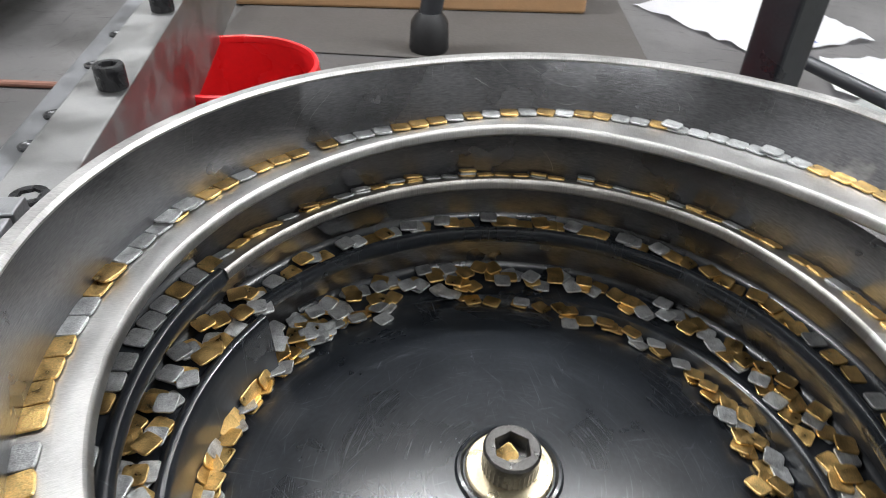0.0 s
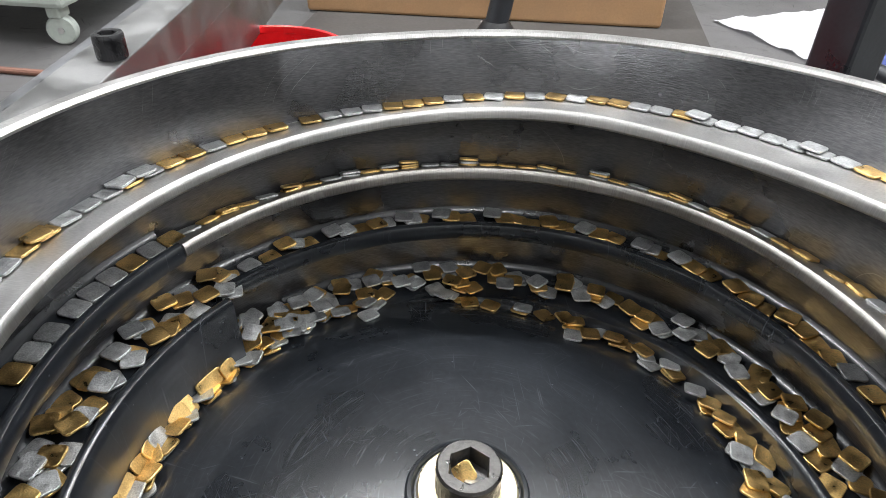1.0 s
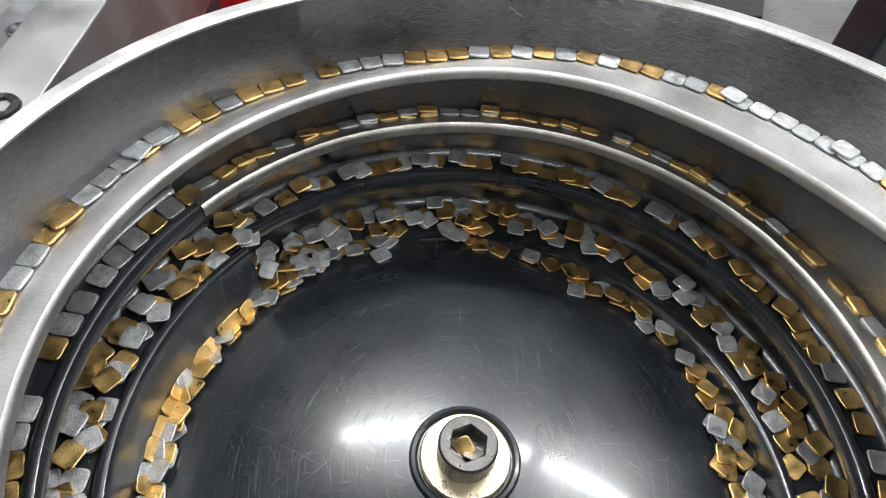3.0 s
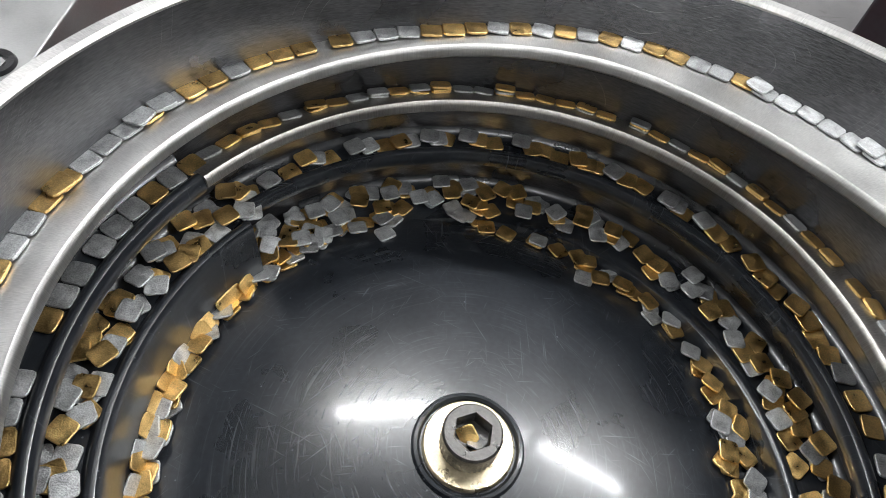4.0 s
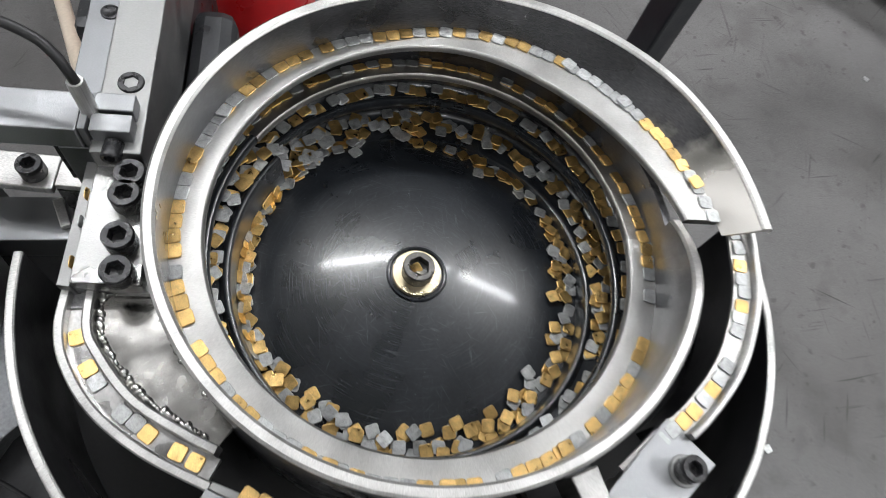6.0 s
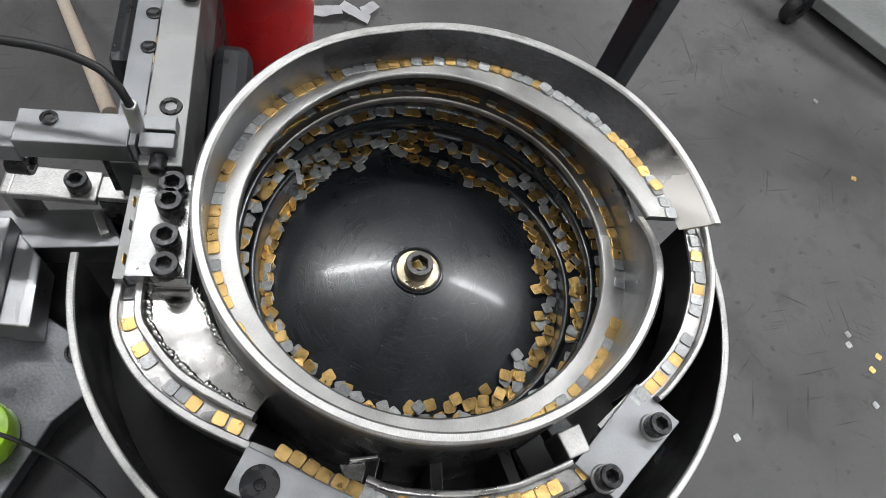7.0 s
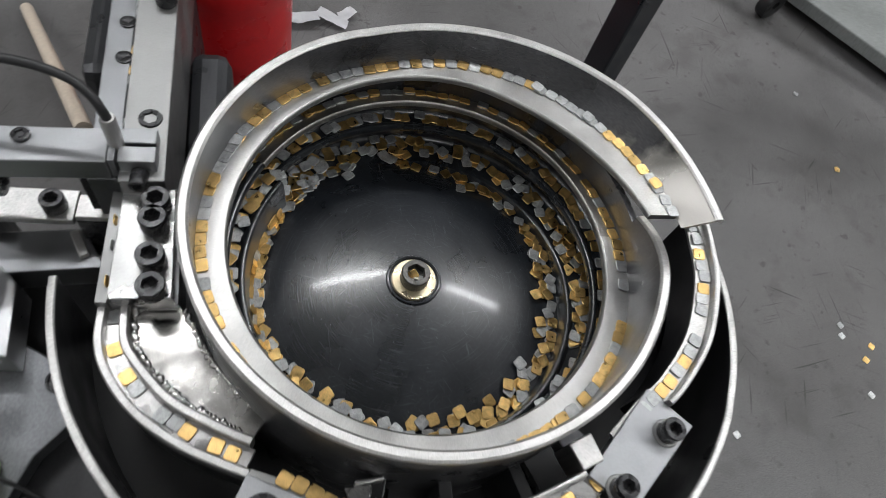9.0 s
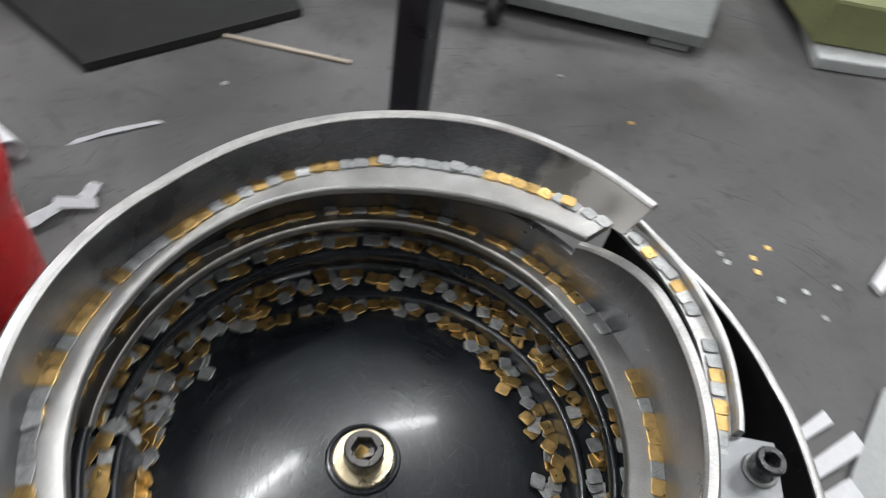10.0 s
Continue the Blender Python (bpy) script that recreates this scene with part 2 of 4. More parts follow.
def add_hairlines(m, color, turns=(8, 37, 71, 104, 139, 166), amount=0.26, width=0.045, fine=1.0, rounds=0.55, level=0.69):
    """Straight hair scratches in many directions, curved scuffs round the middle, and pale dust specks."""
    nt = m.node_tree
    link = nt.links.new
    b = nt.nodes["Principled BSDF"]
    geo = nt.nodes.new("ShaderNodeNewGeometry")

    def node(op, *vals):
        n = nt.nodes.new("ShaderNodeMath")
        n.operation = op
        for i, v in enumerate(vals):
            if isinstance(v, (int, float)):
                n.inputs[i].default_value = v
            else:
                link(v, n.inputs[i])
        return n.outputs[0]

    def band(value, lo, hi, top):
        r = nt.nodes.new("ShaderNodeMapRange")
        r.inputs["From Min"].default_value, r.inputs["From Max"].default_value, r.inputs["To Max"].default_value = lo, hi, top
        link(value, r.inputs["Value"])
        return r.outputs["Result"]
    total = None
    for i, deg in enumerate(turns):
        mp = nt.nodes.new("ShaderNodeMapping")
        mp.vector_type = "TEXTURE"
        mp.inputs["Rotation"].default_value = (0, 0, radians(deg))
        mp.inputs["Location"].default_value = (0.31 * i, 0.17 * i, 0)
        mp.inputs["Scale"].default_value = (1 / (1900 * fine), 1 / ((55 + 9 * i) * fine), 1 / 20)
        link(geo.outputs["Position"], mp.inputs["Vector"])
        n = nt.nodes.new("ShaderNodeTexNoise")
        n.inputs["Scale"].default_value = 1.0
        n.inputs["Detail"].default_value = 1.0
        link(mp.outputs["Vector"], n.inputs["Vector"])
        gate = nt.nodes.new("ShaderNodeTexNoise")
        gate.inputs["Scale"].default_value = (38 + 5 * i) * fine
        link(mp.inputs["Vector"].links[0].from_socket, gate.inputs["Vector"])
        v = node("MULTIPLY", band(n.outputs["Fac"], level, level + width * 2, amount), band(gate.outputs["Fac"], 0.5, 0.6, 1.0))
        total = v if total is None else node("MAXIMUM", total, v)
    # scuffs that run round the centre
    sep = nt.nodes.new("ShaderNodeSeparateXYZ")
    link(geo.outputs["Position"], sep.inputs[0])
    rad = node("SQRT", node("ADD", node("MULTIPLY", sep.outputs["X"], sep.outputs["X"]), node("MULTIPLY", sep.outputs["Y"], sep.outputs["Y"])))
    ang = node("ARCTAN2", sep.outputs["Y"], sep.outputs["X"])
    xyz = nt.nodes.new("ShaderNodeCombineXYZ")
    link(node("MULTIPLY", rad, 1600.0), xyz.inputs["X"])
    link(node("MULTIPLY", ang, 2.6), xyz.inputs["Y"])
    arc = nt.nodes.new("ShaderNodeTexNoise")
    arc.inputs["Scale"].default_value = 1.0
    arc.inputs["Detail"].default_value = 2.0
    link(xyz.outputs[0], arc.inputs["Vector"])
    arcs = band(arc.outputs["Fac"], 0.58, 0.74, amount * rounds)
    total = node("MAXIMUM", total, arcs)
    dust = nt.nodes.new("ShaderNodeTexVoronoi")
    dust.inputs["Scale"].default_value = 420
    link(geo.outputs["Position"], dust.inputs["Vector"])
    few = nt.nodes.new("ShaderNodeTexNoise")
    few.inputs["Scale"].default_value = 160
    link(geo.outputs["Position"], few.inputs["Vector"])
    specks = node("MULTIPLY", band(dust.outputs["Distance"], 0.14, 0.07, 0.8), band(few.outputs["Fac"], 0.60, 0.66, 1.0))
    total = node("MAXIMUM", total, specks)
    mx = nt.nodes.new("ShaderNodeMix")
    mx.data_type = "RGBA"
    link(total, mx.inputs["Factor"])
    link(b.inputs["Base Color"].links[0].from_socket, mx.inputs["A"])
    mx.inputs["B"].default_value = (*color, 1)
    link(mx.outputs["Result"], b.inputs["Base Color"])
    old = b.inputs["Roughness"].links[0].from_socket
    link(node("ADD", old, node("MULTIPLY", total, 0.35)), b.inputs["Roughness"])


add_hairlines(COAT, (0.15, 0.16, 0.175))
COAT_DULL = material("black_pan_coating", (0.010, 0.010, 0.011), 0.38, 0.0, 0.3, 30, 700, 0.1, spec=0.4)
BLACK_OXIDE = material("black_oxide_steel", (0.022, 0.022, 0.024), 0.29, 0.3, 0.3, 200, 1500, 0.2)
WORN_HEAD = material("worn_dark_bolt_head", (0.075, 0.073, 0.070), 0.38, 0.85, 0.3, 260, 1500, 0.25)
ZINC = material("yellow_zinc_washer", (0.52, 0.45, 0.31), 0.34, 1.0, 0.2, 160, 1500, 0.15)
GOLD = material("gold_coated_chip", (0.70, 0.475, 0.19), 0.40, 1.0, 0.4, 300, 2500, 0.25, random_tint=0.3, island=True)
GREY = material("grey_sintered_chip", (0.42, 0.43, 0.43), 0.47, 0.8, 0.5, 420, 2500, 0.35, random_tint=0.25, island=True)
CONCRETE = material("grey_painted_concrete", (0.104, 0.101, 0.101), 0.48, 0.0, 0.6, 5.0, 1200, 0.06, spec=0.35, scratch=0.55, scratch_color=(0.03, 0.03, 0.03))


def add_stains(m, dark):
    """Dark spots and broad scuffed patches of a workshop floor."""
    nt = m.node_tree
    b = nt.nodes["Principled BSDF"]
    geo = nt.nodes.new("ShaderNodeNewGeometry")
    last = b.inputs["Base Color"].links[0].from_socket
    for scale, lo, hi, amount, detail in ((2.2, 0.50, 0.62, 0.38, 6.0), (9.0, 0.56, 0.66, 0.38, 7.0), (85.0, 0.66, 0.71, 0.6, 3.0), (30.0, 0.58, 0.70, 0.35, 8.0), (210.0, 0.68, 0.72, 0.5, 2.0)):
        n = nt.nodes.new("ShaderNodeTexNoise")
        n.inputs["Scale"].default_value = scale
        n.inputs["Detail"].default_value = detail
        nt.links.new(geo.outputs["Position"], n.inputs["Vector"])
        r = nt.nodes.new("ShaderNodeMapRange")
        r.inputs["From Min"].default_value, r.inputs["From Max"].default_value = lo, hi
        r.inputs["To Min"].default_value, r.inputs["To Max"].default_value = 0.0, amount
        nt.links.new(n.outputs["Fac"], r.inputs["Value"])
        mx = nt.nodes.new("ShaderNodeMix")
        mx.data_type = "RGBA"
        nt.links.new(r.outputs["Result"], mx.inputs["Factor"])
        nt.links.new(last, mx.inputs["A"])
        mx.inputs["B"].default_value = (*dark, 1)
        last = mx.outputs["Result"]
    nt.links.new(last, b.inputs["Base Color"])


add_stains(CONCRETE, (0.045, 0.042, 0.040))
add_hairlines(CONCRETE, (0.022, 0.021, 0.020), amount=0.55, fine=0.15, rounds=0.0, level=0.68)
RED = material("red_plastic", (0.72, 0.016, 0.020), 0.34, 0.0, 0.08, 30, 300, 0.04)
CARD = material("brown_cardboard", (0.36, 0.21, 0.105), 0.85, 0.0, 0.12, 20, 300, 0.1)
PAPER = material("white_crumpled_paper", (0.74, 0.74, 0.76), 0.8, 0.0, 0.08, 30, 300, 0.1)
POST = material("black_painted_tube", (0.016, 0.018, 0.022), 0.42, 0.0, 0.3, 40, 500, 0.1)
GREEN = material("green_plastic_cap", (0.27, 0.48, 0.02), 0.35, 0.0, 0.15, 80, 900, 0.05)
RUBBER = material("black_rubber_cable", (0.012, 0.012, 0.013), 0.5, 0.0, 0.2, 100, 900, 0.1)
DARKPLATE = material("dark_base_plate", (0.03, 0.03, 0.032), 0.45, 0.2, 0.3, 30, 500, 0.1)
WALLPAINT = material("pale_workshop_wall", (0.64, 0.64, 0.63), 0.8, 0.0, 0.08, 2, 40, 0.1)
WHITEPAINT = material("white_ceiling_paint", (0.82, 0.82, 0.81), 0.8, 0.0, 0.05, 2, 40, 0.1)
TUBE_LIGHT = glow("led_tube", (0.97, 0.98, 1.0), 14.0)
DARKBOARD = material("dark_grey_board", (0.02, 0.02, 0.02), 0.7, 0.0, 0.3, 14, 200, 0.15, spec=0.25)
CASTING = material("grey_cast_housing", (0.032, 0.033, 0.036), 0.36, 0.3, 0.25, 40, 700, 0.15)
BASE = material("dull_grey_base_steel", (0.165, 0.17, 0.178), 0.40, 0.9, 0.3, 30, 600, 0.15, scratch=0.3, scratch_color=(0.4, 0.4, 0.4))
# ALU with a lighter base colour, in place of the light it reflects
ALU_LIT = material("milled_aluminium_lit", (0.46, 0.465, 0.475), 0.42, 1.0, 0.22, 60, 1200, 0.2, (8, 1, 1))
WOODGREY = material("weathered_grey_board", (0.20, 0.21, 0.205), 0.75, 0.0, 0.3, 12, 120, 0.3, (1, 8, 1))
OLIVE = material("olive_machine_paint", (0.20, 0.21, 0.09), 0.55, 0.0, 0.2, 20, 200, 0.1)
# dark brown for the sheet that draws a workbench's shadow on the floor
SHADE_BROWN = material("dark_brown_floor_shade", (0.055, 0.050, 0.046), 0.8, 0.0, 0.25, 8, 150, 0.2)
CREAM = material("cream_plastic_pipe", (0.55, 0.47, 0.38), 0.45, 0.0, 0.15, 30, 300, 0.05)

# ---- the workshop ----
bm = bmesh.new()
bmesh.ops.create_grid(bm, x_segments=8, y_segments=8, size=3.2)
move(bm, Matrix.Translation((0, 0.6, FLOOR_Z)))
tagged(finish(bm, "floor", CONCRETE), "grey painted concrete workshop floor, scuffed and stained", "floor", kind="structure")
for nm, m in (("wall_north", pose(0, 3.85, FLOOR_Z)), ("wall_south", pose(0, -2.65, FLOOR_Z)), ("wall_east", pose(3.25, 0.6, FLOOR_Z, 0, 0, 90)), ("wall_west", pose(-3.25, 0.6, FLOOR_Z, 0, 0, 90))):
    tagged(finish(box(6.6, 0.1, CEIL_Z - FLOOR_Z, m, 0), nm, WALLPAINT, smooth=False), "pale painted workshop wall", "wall", kind="structure")
tagged(finish(box(6.6, 6.6, 0.1, pose(0, 0.6, CEIL_Z), 0), "ceiling", WHITEPAINT, smooth=False), "white painted workshop ceiling", "ceiling", kind="structure")


def ceiling_or_fill_lamp(x, y, turn, length=1.2, watts=26.0, gap=0.022):
    lamp = thing("ceiling_or_fill_lamp", "white LED tube lamp on the workshop ceiling, mirrored in the dome or added as fill", "lamp", "ceiling lamps", at=(x, y, CEIL_Z))
    lamp.rotation_euler[2] = radians(turn)
    part("housing", box(length, 0.07 + 2 * gap, 0.04, pose(0, 0, -0.042), 0.004), WHITEPAINT, lamp)
    for s in (-gap, gap):
        part("tube", tube([Vector((-length / 2 + 0.02, s, -0.06)), Vector((length / 2 - 0.02, s, -0.06))], 0.013), TUBE_LIGHT, lamp, "glowing white LED tube")
    li = bpy.data.lights.new("lamp_light", "AREA")
    li.shape, li.size, li.size_y, li.energy, li.color = "RECTANGLE", length, 0.1, watts, (0.965, 0.98, 1.0)
    lo = new("lamp_light", li)
    lo.parent = lamp
    lo.location = (0, 0, -0.085)
    return lamp


# the two lamps whose streaks the domed floor mirrors
ceiling_or_fill_lamp(-0.48, 1.08, 10, 0.95, 22)
ceiling_or_fill_lamp(1.0, 1.0, -9, 1.2, 27, 0.09)
# unseen lamps added as fill: behind the camera, far left, far right
ceiling_or_fill_lamp(0.2, -1.6, 0, 1.2, 10)
ceiling_or_fill_lamp(-2.2, 0.3, 90, 1.2, 28)
ceiling_or_fill_lamp(2.3, -0.2, 90, 1.2, 32)

# ---- the feeder bowl ----
R_IN = 0.0948     # inner edge of the helical track
R_WALL = 0.1085   # inside of the cylinder
PITCH = 0.0222    # drop of the track in one turn
RIM_Z = 0.099
BANK = math.tan(radians(5))   # the upper track leans outwards


def track_z(a):
    """Height of the track's top after a degrees, counted anticlockwise from the exit."""
    if a >= 1000:
        return 0.0228 - (a - 1000) * 0.000075
    swell = 0.0030 * math.exp(-((a - 78) / 34) ** 2)   # the exit turn rises before it runs out
    return 0.0845 - PITCH * a / 360 + swell


def bank(a):
    """Rise of the track's inner edge over its foot at the wall, per metre: the second turn leans outwards."""
    return BANK + 0.34 * max(0.0, min(1.0, (a - 330) / 70))


def rim_r(a):
    """Outside radius of the top wall: the last third of a turn winds outwards to the exit."""
    t = max(0.0, (108 - a) / 103)
    return 0.1122 + 0.0400 * t ** 1.25


def edge_r(a):
    t = max(0.0, (66 - a) / 58)
    return R_IN + 0.0200 * t ** 1.6


def rim_z(a):
    return RIM_Z - 0.0095 * max(0.0, (40 - a) / 36) ** 1.5


def base_r(a):
    """Outside radius of the wall's foot: the wall leans out towards its end."""
    t = max(0.0, (150 - a) / 145)
    return rim_r(a) - 0.016 * t ** 1.1


bowl = thing("feeder_bowl", "round steel vibratory feeder bowl with black lining and spiral track", "feeder bowl")


def wall_profile(a):
    r, z1, z0 = rim_r(a), rim_z(a), track_z(a) - 0.003
    if a > 345:
        z1 = RIM_Z - 0.018 * ((a - 345) / 25) ** 1.6
    b = base_r(a)
    return [(b, z0), (r, z1 - 0.001), (r - 0.0008, z1), (r - 0.0036, z1), (r - 0.0044, z1 - 0.001), (b - 0.0040, z0)]


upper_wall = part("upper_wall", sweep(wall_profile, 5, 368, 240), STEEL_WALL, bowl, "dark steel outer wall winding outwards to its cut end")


def rim_cap(a):
    r, z1 = rim_r(a), rim_z(a)
    if a > 345:
        z1 = RIM_Z - 0.018 * ((a - 345) / 25) ** 1.6
    return [(r + 0.0003, z1 - 0.004), (r + 0.0003, z1 - 0.0006), (r - 0.0008, z1 + 0.0003), (r - 0.0037, z1 + 0.0003), (r - 0.0047, z1 - 0.0006), (r - 0.0047, z1 - 0.0012), (r - 0.0036, z1 - 0.002)]


part("rim", sweep(rim_cap, 5, 368, 260), STEEL, upper_wall, "bare brushed steel top edge")
part("cylinder", lathe([(R_WALL, -0.01), (R_WALL, 0.076), (R_WALL + 0.0035, 0.076), (R_WALL + 0.0035, -0.03), (R_WALL - 0.02, -0.03)]), STEEL_DARK, bowl, "dark cylindrical bowl wall")


def trough(ri, ro, z, lip, foot):
    """Coated track: rounded corner at the wall, level bed and a thick rolled lip."""
    return [(ro, z + 0.0048), (ro - 0.0005, z + 0.0028), (ro - 0.0016, z + 0.0012), (ro - 0.0034, z + 0.0003), (ro - 0.0050, z), (ri + 0.0050, z), (ri + 0.0040, z + lip * 0.3), (ri + 0.0033, z + lip * 0.72),
            (ri + 0.0024, z + lip * 0.95), (ri + 0.0014, z + lip), (ri + 0.0005, z + lip * 0.86), (ri - 0.0001, z + lip * 0.5), (ri - 0.0003, z - 0.0006)] + foot


def ledge(a0, a1, n, mat, name, label, lip=0.0):
    def prof(a):
        ri, z = edge_r(a), track_z(a)
        ro = base_r(a) - 0.003 if a < 360 else R_WALL + 0.0005
        if lip:
            return trough(ri + 0.0007, ro, z, lip, [(ri + 0.0012, z - 0.0030), (ri + 0.0030, z - 0.0040), (ro, z - 0.0040)])
        lift = (R_WALL - 0.004 - ri) * (bank(a) - BANK) if a > 330 else 0.0
        z += lift
        dz = (ro - ri) * bank(a)
        return [(ro, z - dz), (ri + 0.0016, z - 0.0002), (ri + 0.0008, z - 0.0001), (ri + 0.0002, z - 0.0006), (ri - 0.0002, z - 0.0016), (ri - 0.0004, z - 0.0034), (ri + 0.0002, z - 0.0042), (ro, z - 0.0042 - dz)]
    return part(name, sweep(prof, a0, a1, n), mat, bowl, label)


ledge(8, 368, 220, LEDGE, "top_track", "bare brushed steel spiral track")
ledge(368, 512, 90, WORN, "middle_track", "worn bare steel spiral track")
ledge(512, 868, 220, COAT, "coated_track", "black coated spiral track with rounded lip", 0.0030)


def low_profile(a):
    ri, z = 0.0895, track_z(a)
    lip = 0.0028 if a < 1070 else 0.0028 * max(0.05, 1 - (a - 1070) / 85)
    return trough(ri, R_WALL + 0.0005, z, lip, [(ri - 0.0012, z * 0.55 + 0.003), (ri - 0.0026, 0.0), (R_WALL + 0.0005, 0.0)])


part("lower_track", sweep(low_profile, 867, 1212, 200), COAT, bowl, "black coated lowest track with a thick rounded lip and cut end")
# domed floor
dome = []
for i in range(40):
    r = R_WALL * (1 - i / 39) + 0.010 * (i / 39)
    u = r / R_WALL
    dome.append((r, 0.0035 + 0.0185 * (1 - u ** 2) ** 1.15))
dome.append((0.0145, 0.0212))
dome.append((0.0, 0.0212))
part("domed_floor", lathe(dome[:-2], 120), COAT, bowl, "glossy black domed floor with scuff marks")

part("centre_ring", lathe([(0.0128, 0.0195), (0.0131, 0.0222), (0.0138, 0.0229), (0.0147, 0.0227), (0.0156, 0.0212), (0.0160, 0.0195)], 64), COAT, bowl, "raised black ring round the centre washer")

# ---- centre bolt ----
HEX = [0.5 / max(abs(math.cos(radians(a - c))) for c in range(0, 360, 60)) for a in range(0, 360, 5)]


def cap_screw(rad, high, name="cap_screw", label="black socket head cap screw", group="cap screws", socket=0.56, mat=None):
    """Socket head screw standing on z = 0."""
    n = 72
    rows = []
    for r, z, kn in ((rad * 0.985, 0, 1), (rad, high * 0.08, 1), (rad, high * 0.62, 1), (rad, high * 0.64, 0), (rad, high * 0.92, 0), (rad * 0.93, high, 0)):
        rows.append([polar(r * (1 - 0.03 * kn * (i % 2)), 5 * i, z) for i in range(n)])
    k = rad * socket * 2 * 0.9
    for s, z in ((1.06, high), (1.0, high - 0.0004), (1.0, high * 0.42), (0.02, high * 0.36)):
        rows.append([polar(k * HEX[i] * s, 5 * i, z) for i in range(n)])
    bm = rings(rows, closed_profile=True, caps=False)
    ob = finish(bm, name, mat or BLACK_OXIDE)
    return tagged(ob, label, "screw", group)


def washer(r0, r1, h, name, label, mat):
    ob = finish(lathe([(r0, 0), (r1 - 0.0004, 0), (r1, 0.0004), (r1, h - 0.0005), (r1 - 0.0005, h), (r0 + 0.0003, h), (r0, h - 0.0003)], 64, True), name, mat)
    return tagged(ob, label, "washer")


wash = washer(0.0055, 0.0125, 0.002, "washer", "yellow zinc plated washer under the centre bolt", ZINC)
wash.location = (0, 0, 0.0213)
centre = cap_screw(0.008, 0.0084, "centre_bolt", "worn dark socket head bolt in the middle of the bowl", "", 0.62, WORN_HEAD)
centre.location = (0, 0, 0.0233)


# ---- chips ----
def chip_mesh(name, mat, s=0.0064, h=0.0008, r=0.0012):
    bm = bmesh.new()
    loops = []
    for inset, z in ((0.0, 0.00015), (0.0, h - 0.00015), (0.0002, h)):
        loop = []
        for cx, cy, a0 in ((1, 1, 0), (-1, 1, 90), (-1, -1, 180), (1, -1, 270)):
            for k in range(3):
                a = radians(a0 + 45 * k)
                q = s / 2 - r
                loop.append(bm.verts.new((cx * q + (r - inset) * math.cos(a), cy * q + (r - inset) * math.sin(a), z)))
        loops.append(loop)
    for a, b in zip(loops, loops[1:]):
        for j in range(12):
            bm.faces.new((a[j], a[(j + 1) % 12], b[(j + 1) % 12], b[j]))
    bm.faces.new(loops[-1])
    bm.faces.new(loops[0][::-1])
    me = bpy.data.meshes.new(name)
    bm.to_mesh(me)
    bm.free()
    me.materials.append(mat)
    return me


CHIP_GOLD = chip_mesh("gold_chip", GOLD)
CHIP_GREY = chip_mesh("grey_chip", GREY)
rng = random.Random(5)


def chip(m, group, gold=None):
    gold = rng.random() < 0.55 if gold is None else gold
    ob = new("square_chip", CHIP_GOLD if gold else CHIP_GREY)
    ob.matrix_world = m
    return tagged(ob, ("gold coated" if gold else "dull grey") + " square metal chip " + group, "metal chip", "chips " + group)


def spot(r, a, z, turn=0, tx=0, ty=0):
    return Matrix.Translation(polar(r, a, z)) @ pose(0, 0, 0, 0, 0, a + turn) @ pose(0, 0, 0, tx, ty, 0)


LOOSE = []


def loose(m, gold):
    LOOSE.append((m, gold))


# one row on the two upper turns
a = 9.0
while a < 340:
    r = base_r(a) - 0.0037 - 0.0020
    chip(spot(r + rng.uniform(-0.0006, 0.0001), a, track_z(a) + 0.0002 - (r - edge_r(a)) * BANK, rng.gauss(0, 4), 0, 5), "lying along the spiral track")
    if rng.random() < 0.12:
        loose(spot(r - 0.0005, a + 1.2, track_z(a) + 0.0013 - (r - edge_r(a)) * BANK, rng.gauss(0, 12), 0, 5), rng.random() < 0.4)
    a += math.degrees(0.0067 / r) * (0.98 if rng.random() < 0.88 else rng.uniform(1.05, 2.2))
a = 352.0
while a < 508:
    r = R_WALL - 0.0037
    b = bank(a)
    z = track_z(a) + (R_WALL - 0.004 - R_IN) * (b - BANK) - (r - R_IN) * b
    for k in range(rng.choice((1, 1, 2, 3)) if 400 < a < 500 else 1):
        loose(spot(r + rng.uniform(-0.0006, 0.0001), a, z + 0.0003 + 0.0010 * k, rng.gauss(0, 5), 0, math.degrees(math.atan(b))), rng.random() < 0.55)
    a += math.degrees(0.0067 / r) * (1 if rng.random() < 0.85 else rng.uniform(1.05, 2.0))
while a < 700:
    r = R_WALL - 0.0050
    loose(spot(r + rng.uniform(-0.0006, 0.0003), a, track_z(a) + 0.0005, rng.gauss(0, 7), 0, -4), rng.random() < 0.55)
    a += math.degrees(0.0067 / r) * (1 if rng.random() < 0.8 else rng.uniform(1.05, 2.4))

def dome_z(r):
    u = min(1.0, r / R_WALL)
    return 0.0035 + 0.0185 * (1 - u ** 2) ** 1.15


HEAP = []


def settle(r, a, near=0.0056, deep=2):
    """Layer in which a chip comes to rest on those that lie there already; None where the heap is full."""
    p = polar(r, a, 0)
    under = [q for q, k in HEAP if (q - p).length < near]
    tight = [q for q in under if (q - p).length < 0.0030]
    if len(tight) > 1 or len(under) > deep:
        return None
    k = max([j for q, j in HEAP if (q - p).length < near], default=-1) + 1
    if k > deep:
        return None
    HEAP.append((p, k))
    return k


